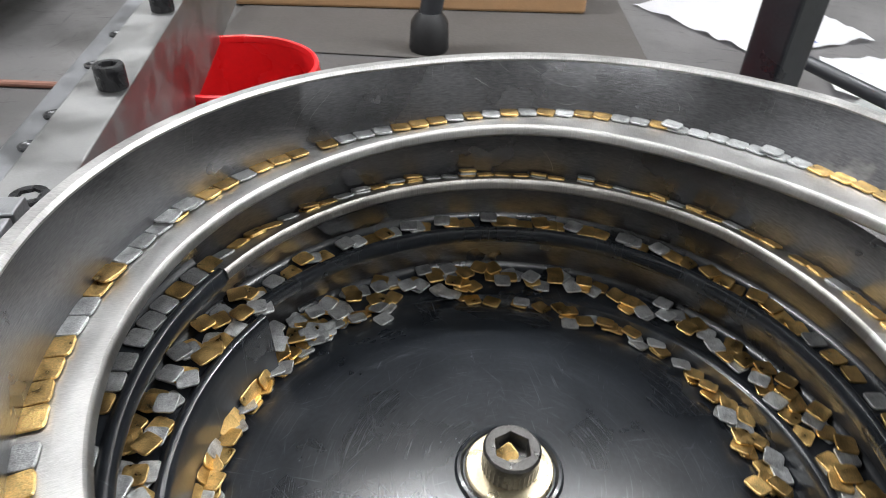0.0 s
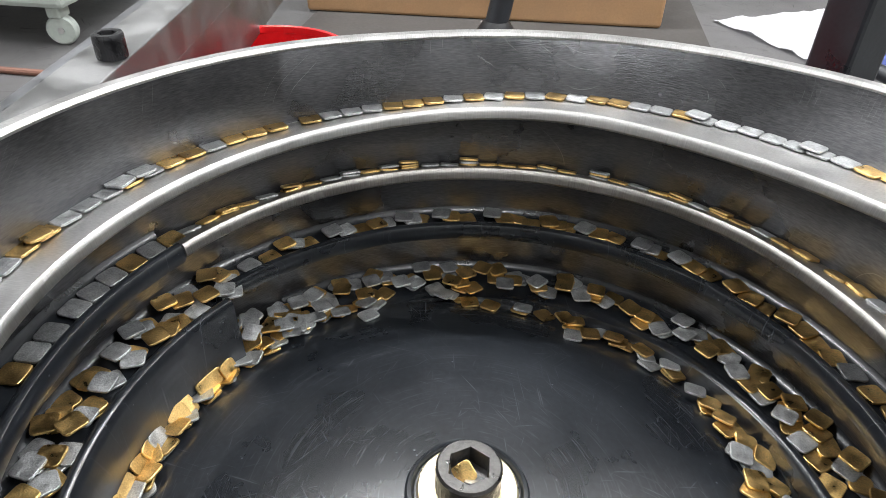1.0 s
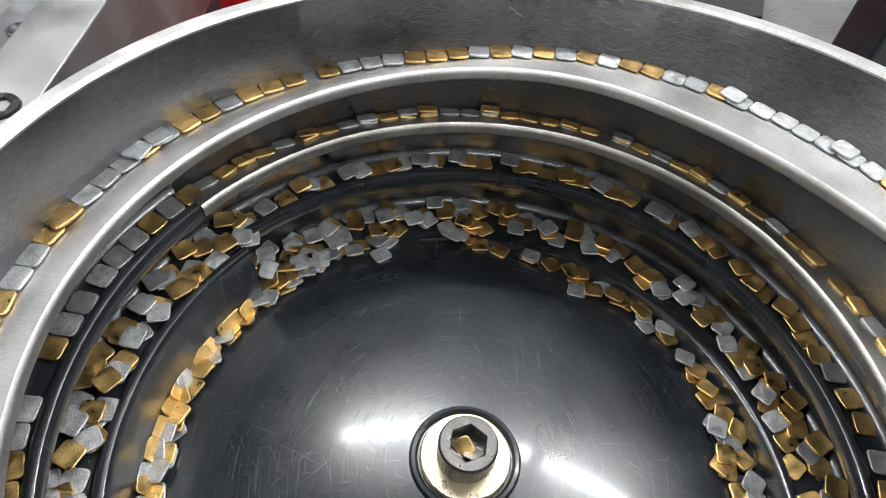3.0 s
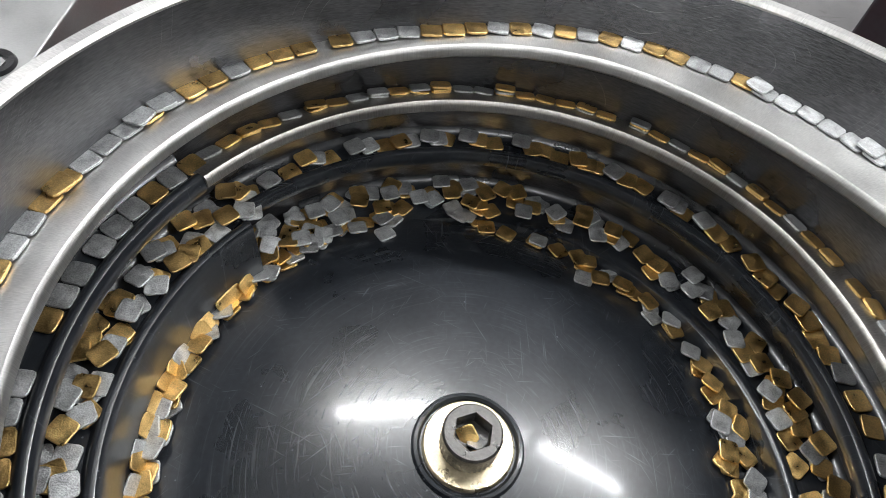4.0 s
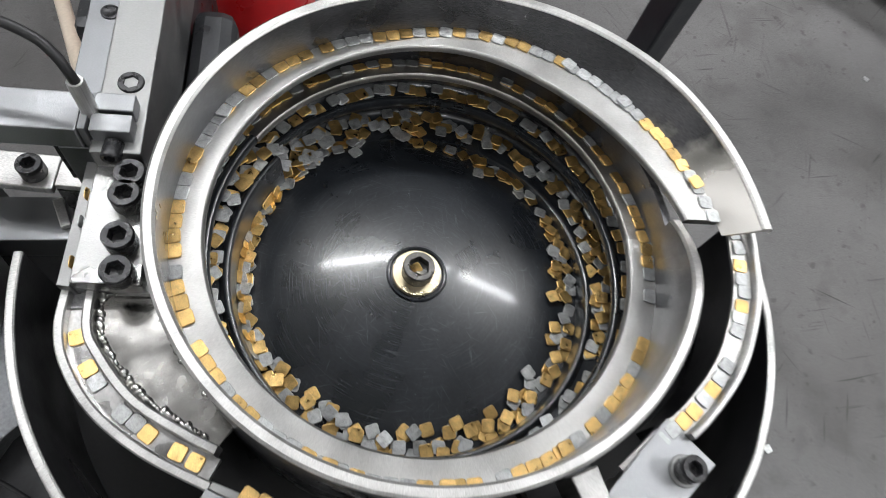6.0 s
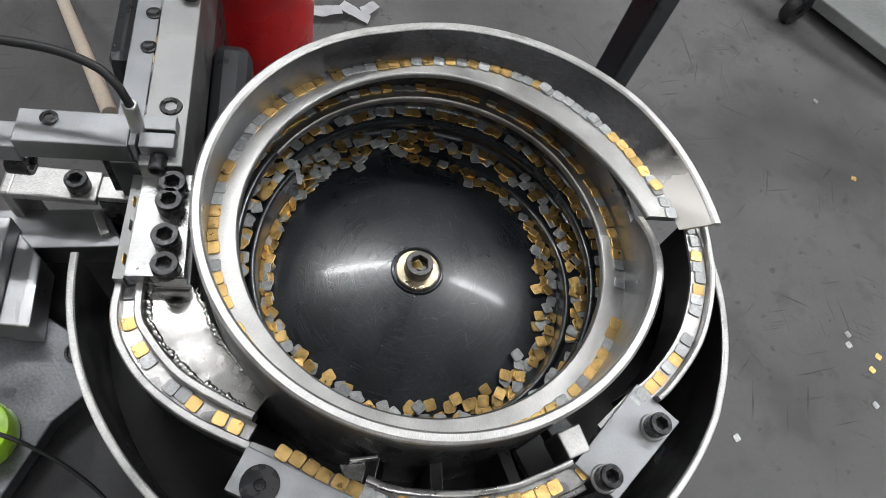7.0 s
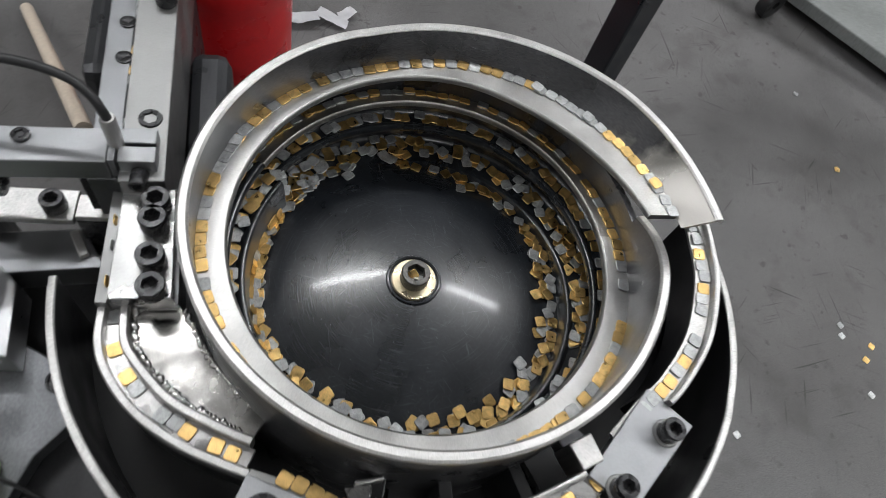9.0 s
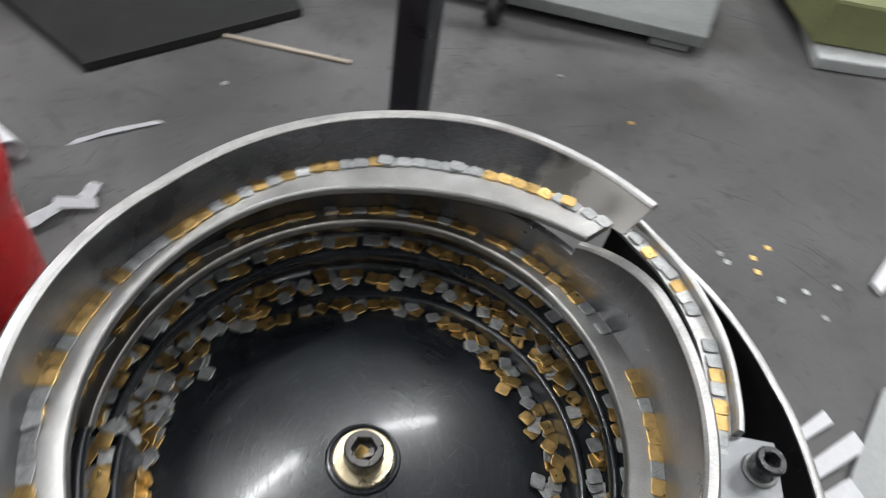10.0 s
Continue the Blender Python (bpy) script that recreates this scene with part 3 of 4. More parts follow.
# messy rows on the two coated turns
a = 704.0
while a < 860:
    r = rng.uniform(R_IN + 0.0075, R_WALL - 0.0040)
    k = settle(r, a)
    if k is not None:
        chip(spot(r, a, track_z(a) + 0.0003 + 0.00098 * k, rng.uniform(-25, 25), rng.gauss(0, 2), rng.gauss(0, 2)), "lying on the black track")
    a += rng.uniform(1.4, 3.2) if 740 < a < 850 else rng.uniform(2.6, 6)
HEAP.clear()
a = 864.0
while a < 1211:
    busy = 4 if a < 935 else 1 if a < 1020 else 3 if a < 1115 else 2 if a < 1172 else 4
    for k in range(busy):
        r = rng.uniform(0.0948, R_WALL - 0.0036) if a < 1140 else rng.uniform(0.0942 if a < 1165 else 0.0925, R_WALL - 0.0036)
        b = a + rng.uniform(-1.5, 1.5)
        k = settle(r, b, deep=3)
        if k is not None:
            loose(spot(r, b, max(track_z(a), dome_z(r)) + 0.0004 + 0.00098 * k, rng.uniform(-40, 40), rng.gauss(0, 2.5), rng.gauss(0, 2.5)), rng.random() < 0.58)
    a += rng.uniform(1.8, 3.0)


# ring of chips round the edge of the domed floor
RING = ((0, 0.0690, 0.0855, 1.0), (14, 0.0715, 0.0860, 1.0), (30, 0.0800, 0.0870, 0.9), (50, 0.0815, 0.0870, 0.7), (60, 0.0790, 0.0860, 0.55), (75, 0.0815, 0.0865, 0.28), (92, 0.0870, 0.0900, 0.10),
        (112, 0.0890, 0.0930, 0.12), (120, 0.0875, 0.0930, 0.6), (130, 0.0860, 0.0920, 1.0), (146, 0.0850, 0.0885, 1.0), (165, 0.0832, 0.0870, 1.0), (190, 0.0815, 0.0870, 1.0), (210, 0.0790, 0.0875, 1.0), (235, 0.0755, 0.0875, 1.0),
        (276, 0.0735, 0.0885, 1.0), (300, 0.0760, 0.0880, 1.0), (316, 0.0730, 0.0875, 1.0), (342, 0.0735, 0.0865, 1.0), (360, 0.0690, 0.0855, 1.0))


def ring_band(a):
    """Inner and outer radius of the ring of chips at an angle, and how full it is."""
    for p, q in zip(RING, RING[1:]):
        if a <= q[0]:
            t = (a - p[0]) / (q[0] - p[0])
            return [u + (v - u) * t for u, v in zip(p[1:], q[1:])]


HEAP.clear()
a = 0.0
while a < 360:
    r0, r1, full = ring_band(a)
    for k in range(4):
        r = rng.triangular(r0, r1, r0 + (r1 - r0) * 0.8)
        b = a + rng.uniform(-1.5, 1.5)
        k = settle(r, b) if rng.random() < full else None
        if k is None:
            continue
        slope = math.degrees(math.atan((dome_z(r - 0.002) - dome_z(r + 0.002)) / 0.004))
        m = spot(r, b, dome_z(r) + 0.0004 + 0.00098 * k, rng.uniform(-45, 45), rng.gauss(0, 2), slope + rng.gauss(0, 2))
        gold = rng.random() < 0.55
        if 200 < a < 360:
            chip(m, "heaped round the domed floor", gold)
        else:
            loose(m, gold)
    a += rng.uniform(1.8, 3.0)
for a, r, t in ((93, 0.086, 10), (88, 0.0845, -20), (118, 0.083, 15), (66, 0.077, 15)):
    loose(spot(r, a, dome_z(r) + 0.0004, t, 0, 8), rng.random() < 0.5)
# chips piled against the cut end of the low track and leaning on its wall
for k in range(28):
    a = rng.uniform(131, 146)
    r = rng.uniform(0.0885, 0.1045)
    up = (a - 131) / 15
    loose(spot(r, a, dome_z(r) + 0.0022 + 0.0085 * up * rng.random(), rng.uniform(-45, 45), rng.gauss(0, 7) - 14 * up, rng.gauss(0, 6)), rng.random() < 0.6)
for k in range(18):
    a = 151 + k * 3.9 + rng.uniform(-1.2, 1.2)
    r = 0.0868 + rng.uniform(-0.0004, 0.0002)
    loose(spot(r, a, dome_z(r) + 0.0032, rng.gauss(0, 7), rng.gauss(0, 5), -rng.uniform(48, 62)), rng.random() < 0.7)
# two chips caught in the socket of the centre bolt
chip(Matrix.Translation((-0.0010, 0.0006, 0.0280)) @ pose(0, 0, 0, 42, -34, 20) @ Matrix.Scale(0.8, 4), "caught in the bolt socket", True)
chip(Matrix.Translation((0.0018, -0.0012, 0.0272)) @ pose(0, 0, 0, -20, 25, 60) @ Matrix.Scale(0.7, 4), "caught in the bolt socket", False)


def scatter(name, label, items, mat_a, mat_b):
    """All the uncounted chips as one mesh of real pieces."""
    verts, faces, mats = [], [], []
    src = CHIP_GOLD
    for m, gold in items:
        base = len(verts)
        verts += [tuple(m @ v.co) for v in src.vertices]
        for p in src.polygons:
            faces.append([base + i for i in p.vertices])
            mats.append(0 if gold else 1)
    me = bpy.data.meshes.new(name)
    me.from_pydata(verts, [], faces)
    me.materials.append(mat_a)
    me.materials.append(mat_b)
    me.polygons.foreach_set("material_index", mats)
    return tagged(new(name, me), label, "metal chips", kind="stuff")


scatter("chip_heap", "gold and grey square metal chips heaped on the black tracks", LOOSE, GOLD, GREY)

# ---- collecting pan round the front of the bowl ----
pan = thing("collecting_pan", "black lined sheet steel pan with bare bright rim round the bowl", "pan")


def pan_r(a):
    t = max(0.0, (a + 28) / 36)
    return 0.1735 - 0.0215 * t ** 1.5


def pan_z(a):
    t = max(0.0, (a + 24) / 32)
    u = max(0.0, (-150 - a) / 24)
    return 0.056 + 0.016 * t - 0.006 * u


pan_wall = part("side_wall", sweep(lambda a: [(pan_r(a), -0.03), (pan_r(a), pan_z(a) - 0.0015), (pan_r(a) - 0.003, pan_z(a) - 0.0015), (pan_r(a) - 0.003, -0.03)], -172, 8, 110), COAT_DULL, pan)
part("rim", sweep(lambda a: [(pan_r(a) + 0.0002, pan_z(a) - 0.003), (pan_r(a) + 0.0002, pan_z(a) - 0.0004), (pan_r(a) - 0.0004, pan_z(a)), (pan_r(a) - 0.0028, pan_z(a)), (pan_r(a) - 0.0034, pan_z(a) - 0.0005), (pan_r(a) - 0.0034, pan_z(a) - 0.0016)], -172, 8, 140), STEEL, pan_wall, "bare ground steel rim")
part("bottom", sweep(lambda a: [(pan_r(a) - 0.003, -0.012), (pan_r(a) - 0.003, -0.016), (R_WALL + 0.002, -0.016), (R_WALL + 0.002, -0.006)], -172, 8, 80), COAT_DULL, pan, "black lined pan bottom")
for a, z in ((-68, -0.006), (-74, -0.0075), (-80, -0.0078), (-108, -0.0075)):
    chip(spot(0.131 + 0.004 * math.sin(a), a, z, 20 + a, 4, 3), "dropped into the black pan", False)

# ---- outlet chute on the open side ----
chute = thing("outlet_chute", "narrow curved steel chute carrying chips from the bowl's exit", "chute")
CH = smooth_path([(0.1435, 0.030, 0.0735), (0.1478, 0.012, 0.0685), (0.1468, -0.012, 0.0675), (0.1365, -0.042, 0.066), (0.119, -0.0655, 0.0645), (0.104, -0.0785, 0.0635), (0.088, -0.094, 0.0625)], 10)
part("chute_floor", along(CH, [(-0.0042, -0.0018), (0.0042, -0.0018), (0.0042, 0), (-0.0042, 0)]), STEEL, chute)
part("outer_wall", along(CH[6:46], [(-0.0045, -0.004), (-0.0045, 0.0042), (-0.0052, 0.0048), (-0.0068, 0.0048), (-0.0075, 0.0042), (-0.0075, -0.004)]), STEEL, chute, "ground steel side wall of the chute")
part("skirt", along(CH[4:48], [(0.0042, -0.03), (0.0042, -0.0018), (-0.0042, -0.0018), (-0.0042, -0.03)]), COAT_DULL, chute, "black painted underside")


def chips_on(path, group, start=0.0, pitch=0.0068, gap=0.12, width=0.0008, lift=0.0002):
    """A row of chips lying along a path of points."""
    length, k = 0.0, 0
    want = start
    for p, q in zip(path, path[1:]):
        d = (q - p).length
        while want < length + d:
            t = (want - length) / d
            w = p.lerp(q, t)
            turn = math.degrees(math.atan2(q.y - p.y, q.x - p.x)) + rng.gauss(0, 4)
            tilt = -math.degrees(math.atan2(q.z - p.z, (q.xy - p.xy).length))
            chip(Matrix.Translation(w + Vector((rng.uniform(-width, width), rng.uniform(-width, width), lift))) @ pose(0, 0, 0, 0, tilt, turn), group)
            want += pitch * (1 if rng.random() > gap else rng.uniform(1.1, 2.6))
        length += d


chips_on(CH, "riding down the outlet chute", 0.004)

# ---- guide plates and lower rail ----
plate_r = thing("guide_plate", "milled steel guide plate screwed beside the chute", "plate", "guide plates")
part("plate", slab([(0.1065, -0.0695), (0.1265, -0.0870), (0.0905, -0.1250), (0.0715, -0.1100)], 0.0575, 0.0645), ALU, plate_r)
part("support", slab([(0.106, -0.088), (0.117, -0.090), (0.094, -0.117), (0.084, -0.108)], 0.0, 0.0575), TOOL_STEEL, plate_r)
for x, y in ((0.1117, -0.0909), (0.0850, -0.1159)):
    w = washer(0.004, 0.0066, 0.0014, "washer", "dark steel washer under a cap screw", TOOL_STEEL)
    w.location = (x, y, 0.0646)
    sc = cap_screw(0.0054, 0.0085, label="black socket head screw in the guide plate")
    sc.location = (x, y, 0.0660)

stub = thing("clamp_block", "small machined steel clamp block beside the bowl", "block")
part("block", slab([(0.063, -0.097), (0.0745, -0.0915), (0.0795, -0.1035), (0.069, -0.1085)], 0.045, 0.066, 0.0008), STEEL, stub)
part("arm", slab([(0.056, -0.085), (0.064, -0.081), (0.076, -0.092), (0.064, -0.098)], 0.046, 0.058, 0.0008), STEEL_DARK, stub)

low = thing("lower_rail", "curved steel lower rail with two raised lips", "rail")
LR = smooth_path([(0.084, -0.1060, 0.0615), (0.074, -0.1140, 0.061), (0.058, -0.1215, 0.0605), (0.042, -0.1275, 0.060), (0.017, -0.1315, 0.060), (-0.010, -0.1310, 0.060), (-0.024, -0.1270, 0.060)], 8)
rail_floor = part("rail_floor", along(LR, [(-0.0045, -0.003), (0.0045, -0.003), (0.0045, 0), (-0.0045, 0)]), STEEL_BRIGHT, low)
part("outer_lip", along(LR[8:], [(0.0046, -0.004), (0.0046, 0.0026), (0.0052, 0.003), (0.0068, 0.003), (0.0074, 0.0026), (0.0074, -0.004)]), STEEL_BRIGHT, low)
part("inner_lip", along(LR[8:], [(-0.0074, -0.004), (-0.0074, 0.0002), (-0.0068, 0.0008), (-0.0052, 0.0008), (-0.0046, 0.0002), (-0.0046, -0.004)]), STEEL_BRIGHT, low)
for x, y in ((0.01, -0.118), (-0.02, -0.116), (0.045, -0.113)):
    part("strut", box(0.006, 0.024, 0.05, pose(x, y, 0.002, 0, 0, math.degrees(math.atan2(y, x)) + 90), 0.0006), COAT_DULL, low)
chips_on(LR, "riding on the lower rail", 0.003, gap=0.2)

plate_l = thing("guide_plate", "milled aluminium guide plate with countersunk screws", "plate", "guide plates")
part("plate", slab([(-0.0735, -0.1115), (-0.0800, -0.1295), (-0.0250, -0.1500), (-0.0185, -0.1330)], 0.0560, 0.0655), ALU, plate_l)
part("step", slab([(-0.0725, -0.1085), (-0.0740, -0.1112), (-0.0190, -0.1325), (-0.0175, -0.1255)], 0.0520, 0.0600), TOOL_STEEL, plate_l)
for x, y in ((-0.0660, -0.1270), (-0.0320, -0.1400)):
    sc = finish(lathe([(0.0082, 0.0), (0.0082, 0.0007), (0.0078, 0.0010), (0.0026, 0.0010), (0.0023, 0.0007), (0.0020, 0.0002), (0.0002, 0.0001)], 48), "flat_screw", BLACK_OXIDE)
    tagged(sc, "black countersunk socket screw in the guide plate", "screw", "flat screws")
    sc.location = (x, y, 0.0656)
PL = smooth_path([(-0.021, -0.1285, 0.0602), (-0.034, -0.1228, 0.0602), (-0.050, -0.1160, 0.0602), (-0.066, -0.1085, 0.0602)], 8)
chips_on(PL, "on the guide plate step", 0.0, gap=0.15)

tab = thing("deflector_tab", "bent bright sheet steel tab between rail and bowl", "tab")
part("tab", slab([(-0.0340, -0.1145), (-0.0310, -0.1205), (-0.0175, -0.1225), (-0.0170, -0.1120)], 0.0480, 0.0510, 0.0004), STEEL_BRIGHT, tab)
part("bend", slab([(-0.0300, -0.1125), (-0.0180, -0.1105), (-0.0175, -0.1118), (-0.0300, -0.1140)], 0.0360, 0.0580, 0.0003), STEEL_BRIGHT, tab)
for a, r0 in ((-85, 0.128), (-97, 0.126), (-62, 0.127)):
    rb = finish(box(0.0028, 0.030, 0.040, Matrix.Translation(polar(r0, a, -0.010)) @ pose(0, 0, 0, 0, 0, a - 90), 0.0004), "support_rib", COAT_DULL)
    tagged(rb, "black sheet rib standing in the pan", "rib", "support ribs")

# ---- left chute with welded sheet ----
left = thing("transfer_chute", "bent steel transfer chute with welded polished sheet", "chute")
OUT = smooth_path([(-0.1440, -0.0395, 0.0560), (-0.1425, -0.0560, 0.0562), (-0.1360, -0.0705, 0.0565), (-0.1215, -0.0868, 0.0570), (-0.0995, -0.1005, 0.0575), (-0.0735, -0.1105, 0.0580)], 10)
INN = smooth_path([(-0.1350, -0.0385, 0.0560), (-0.1325, -0.0540, 0.0562), (-0.1265, -0.0640, 0.0565), (-0.1090, -0.0810, 0.0570), (-0.0870, -0.0922, 0.0575), (-0.0735, -0.0975, 0.0580)], 10)
MID = [(p + q) / 2 + Vector((0, 0, -0.0035)) for p, q in zip(OUT, INN)]
BAR = [(-0.0019, -0.010), (-0.0019, 0.0016), (-0.0013, 0.0022), (0.0013, 0.0022), (0.0019, 0.0016), (0.0019, -0.010)]
part("outer_guide", along(OUT, BAR), STEEL, left, "ground steel outer guide bar")
part("inner_guide", along(INN, BAR), STEEL, left, "ground steel inner guide bar")
part("channel_floor", along(MID, [(-0.0042, -0.004), (0.0042, -0.004), (0.0042, 0), (-0.0042, 0)]), STEEL_BRIGHT, left)
part("outer_skirt", along(OUT, [(0.0019, -0.03), (0.0019, -0.0101), (-0.0019, -0.0101), (-0.0019, -0.03)]), COAT_DULL, left)
part("sheet", slab([(-0.1305, -0.0390), (-0.1130, -0.0360), (-0.1075, -0.0440), (-0.0920, -0.0660), (-0.0690, -0.0860), (-0.0740, -0.0955), (-0.0870, -0.0902), (-0.1085, -0.0795), (-0.1250, -0.0630), (-0.1310, -0.0530)], 0.0500, 0.0530, 0.0003), MIRROR, left, "mirror bright welded sheet")


def beads(path, name, size=0.0013, step=0.0024):
    bm = bmesh.new()
    want, length = 0.0, 0.0
    for p, q in zip(path, path[1:]):
        d = (q - p).length
        while want < length + d:
            w = p.lerp(q, (want - length) / d)
            s = size * rng.choice((0.55, 0.7, 0.9, 1.0, 1.35))
            bmesh.ops.create_icosphere(bm, subdivisions=2, radius=s, matrix=Matrix.Translation(w + Vector((rng.uniform(-1, 1), rng.uniform(-1, 1), 0)) * 0.0004) @ pose(0, 0, 0, 0, 0, rng.uniform(0, 180)) @ Matrix.Diagonal((1.35, 0.9, 0.5, 1)))
            want += step * rng.uniform(0.7, 1.3)
        length += d
    for f in bm.faces:
        f.smooth = True
    return part(name, bm, MIRROR, left, "lumpy silver weld seam")


beads([p + Vector((0.0034, 0.0018, -0.0028)) for p in INN[3:44]], "weld_seam", 0.0015, 0.0023)
beads(smooth_path([(-0.1100, -0.0390, 0.0535), (-0.1045, -0.0480, 0.0535), (-0.0915, -0.0660, 0.0535), (-0.0700, -0.0850, 0.0535)], 8), "weld_seam", 0.0013, 0.0013)
chips_on(MID, "in the transfer chute", 0.004, gap=0.65)

# ---- joining plate with four cap screws ----
join = thing("joining_plate", "polished steel joining plate with four cap screws", "plate")
part("plate", slab([(-0.1445, 0.0155), (-0.1215, 0.0180), (-0.1140, -0.0380), (-0.1405, -0.0405)], 0.0570, 0.0660, 0.0004), PLATE, join)
part("lower_rail", slab([(-0.1500, 0.0160), (-0.1450, 0.0160), (-0.1410, -0.0410), (-0.1460, -0.0410)], 0.0520, 0.0630, 0.0003), TOOL_STEEL, join)
part("packing", slab([(-0.1490, 0.0160), (-0.1200, 0.0180), (-0.1130, -0.0370), (-0.1450, -0.0400)], 0.0330, 0.0565, 0.0003), TOOL_STEEL, join)
for x, y, h in ((-0.1275, 0.0072, 0.0), (-0.1271, -0.0027, 0.0), (-0.1248, -0.0215, 0.0), (-0.1224, -0.0353, -0.002)):
    sc = cap_screw(0.0063, 0.0095 + h, label="black socket head screw in the joining plate")
    sc.location = (x, y, 0.0661)
for y in (0.0, -0.013, -0.031):
    chip(Matrix.Translation((-0.1455 - 0.0035 * (y / 0.04), y, 0.0632)) @ pose(0, 0, 0, 0, 78, 6) @ Matrix.Scale(0.8, 4), "beside the joining plate")

# ---- straight outfeed rail ----
outfeed = thing("outfeed_rail", "long ground steel outfeed rail leading away from the bowl", "rail")
RD = Vector((-0.0135, 0.1205, 0)).normalized()
RS = Vector((RD.y, -RD.x, 0))
R0 = Vector((-0.1385, 0.0195, 0))


def on_rail(u, v, z):
    """u along the rail, v to its right."""
    p = R0 + RD * u + RS * v
    return Vector((p.x, p.y, z))


def rail_bar(u0, u1, v0, v1, z0, z1, bevel=0.0006):
    return slab([on_rail(u0, v0, 0).xy, on_rail(u1, v0, 0).xy, on_rail(u1, v1, 0).xy, on_rail(u0, v1, 0).xy], z0, z1, bevel)


part("cover_bar", rail_bar(-0.006, 0.44, -0.0066, 0.0135, 0.0600, 0.0770), TOOL_STEEL, outfeed, "ground grey steel cover bar")
part("side_bar", rail_bar(0.0, 0.44, -0.0035, 0.0128, 0.0250, 0.0598), TOOL_STEEL, outfeed)
part("edge_bar", rail_bar(0.000, 0.40, -0.0218, -0.0088, 0.0380, 0.0700), GROUND, outfeed, "bright milled edge bar")
part("channel", rail_bar(0.000, 0.40, -0.0087, -0.0067, 0.0380, 0.0650), BLACK_OXIDE, outfeed)
for k in range(46):
    if k % 7 in (0, 1, 3):
        chip(Matrix.Translation(on_rail(0.012 + 0.0068 * k, -0.0082, 0.0680)) @ pose(0, 0, 0, 90, 0, math.degrees(math.atan2(RD.y, RD.x))) @ Matrix.Translation((0, 0, -0.0005)), "standing in the rail channel")
for u, v, z in ((0.030, 0.0050, 0.0690), (0.109, 0.0078, 0.0771), (0.205, 0.0070, 0.0771), (0.300, 0.0060, 0.0771)):
    sc = cap_screw(0.0056, 0.0090, label="black socket head screw on the outfeed rail")
    sc.location = on_rail(u, v, z)
for u in (0.075, 0.100, 0.150, 0.190):
    h = finish(lathe([(0.0042, 0.0), (0.0042, 0.0008), (0.0034, 0.0010), (0.0026, 0.0004), (0.0002, 0.0002)], 32), "set_screw", BLACK_OXIDE)
    tagged(h, "small black set screw in the edge bar", "screw", "set screws")
    h.location = on_rail(u, -0.0120, 0.0700)
drive = thing("rail_drive", "black cast drive housing under the outfeed rail", "drive unit")
part("housing", rail_bar(0.05, 0.20, -0.030, 0.010, -0.130, 0.0245, 0.006), CASTING, drive)
part("flange", rail_bar(0.05, 0.13, 0.011, 0.036, -0.06, 0.022, 0.008), CASTING, drive)
part("flange", rail_bar(0.10, 0.17, -0.048, -0.030, -0.03, 0.030, 0.008), CASTING, drive)
part("foot", rail_bar(0.02, 0.205, -0.045, 0.030, FLOOR_Z + 0.001, -0.131, 0.003), DARKPLATE, drive)

# ---- sensor on its clamp arm ----
arm = thing("sensor_holder", "milled aluminium clamp arm holding a sensor over the rail", "clamp")
AX = Vector((0.0685, 0.0065, 0)).normalized()
AT = math.degrees(math.atan2(AX.y, AX.x))
part("beam", box(0.0500, 0.0190, 0.0135, pose(-0.1745, 0.0247, 0.0710, 0, 0, AT), 0.0007), ALU, arm)
part("jaw", box(0.0160, 0.0088, 0.0135, pose(-0.1378, 0.0338, 0.0710, 0, 0, AT), 0.0006), ALU, arm)
part("jaw", box(0.0160, 0.0088, 0.0135, pose(-0.1366, 0.0236, 0.0710, 0, 0, AT), 0.0006), ALU, arm)
part("web", box(0.0030, 0.0185, 0.0133, pose(-0.1480, 0.0280, 0.0711, 0, 0, AT), 0.0004), ALU, arm)
part("rear_beam", box(0.0700, 0.0150, 0.0120, pose(-0.2350, 0.0185, 0.0650, 0, 0, AT), 0.0007), ALU, arm)
part("leg", box(0.0090, 0.0120, 0.0400, pose(-0.1640, 0.0300, 0.0310, 0, 0, AT), 0.0006), BLACK_OXIDE, arm)
sc = cap_screw(0.0040, 0.0014, "set_screw", "black set screw sunk in the clamp arm", "set screws", 0.6)
sc.location = (-0.1856, 0.0275, 0.0845)
sc = cap_screw(0.0042, 0.0080, "cap_screw", "black clamping screw under the arm's jaw")
sc.matrix_world = Matrix.Translation((-0.1355, 0.0188, 0.0765)) @ pose(0, 0, 0, 90, 0, 0)
sc = cap_screw(0.0062, 0.0110, "cap_screw", "black screw at the end of the bracket")
sc.matrix_world = Matrix.Translation((-0.2150, 0.0240, 0.0480)) @ pose(0, 0, 0, 0, 90, 0)
sensor = thing("sensor", "slim steel sensor with black cable in the clamp arm", "sensor")
part("barrel", lathe([(0.0, 0.0), (0.0035, 0.0), (0.0035, 0.024), (0.0031, 0.0250), (0.0022, 0.0250)], 24), STEEL, sensor).location = (-0.1465, 0.0290, 0.0770)
part("cable", tube(smooth_path([(-0.1465, 0.0290, 0.1010), (-0.1475, 0.0295, 0.1060), (-0.1510, 0.0320, 0.1120), (-0.1580, 0.0350, 0.1170), (-0.1720, 0.0380, 0.1200), (-0.1900, 0.0390, 0.1210), (-0.2150, 0.0390, 0.1200), (-0.2600, 0.0380, 0.1150), (-0.3200, 0.0300, 0.0900)], 8), 0.0021), RUBBER, sensor, "black rubber cable")

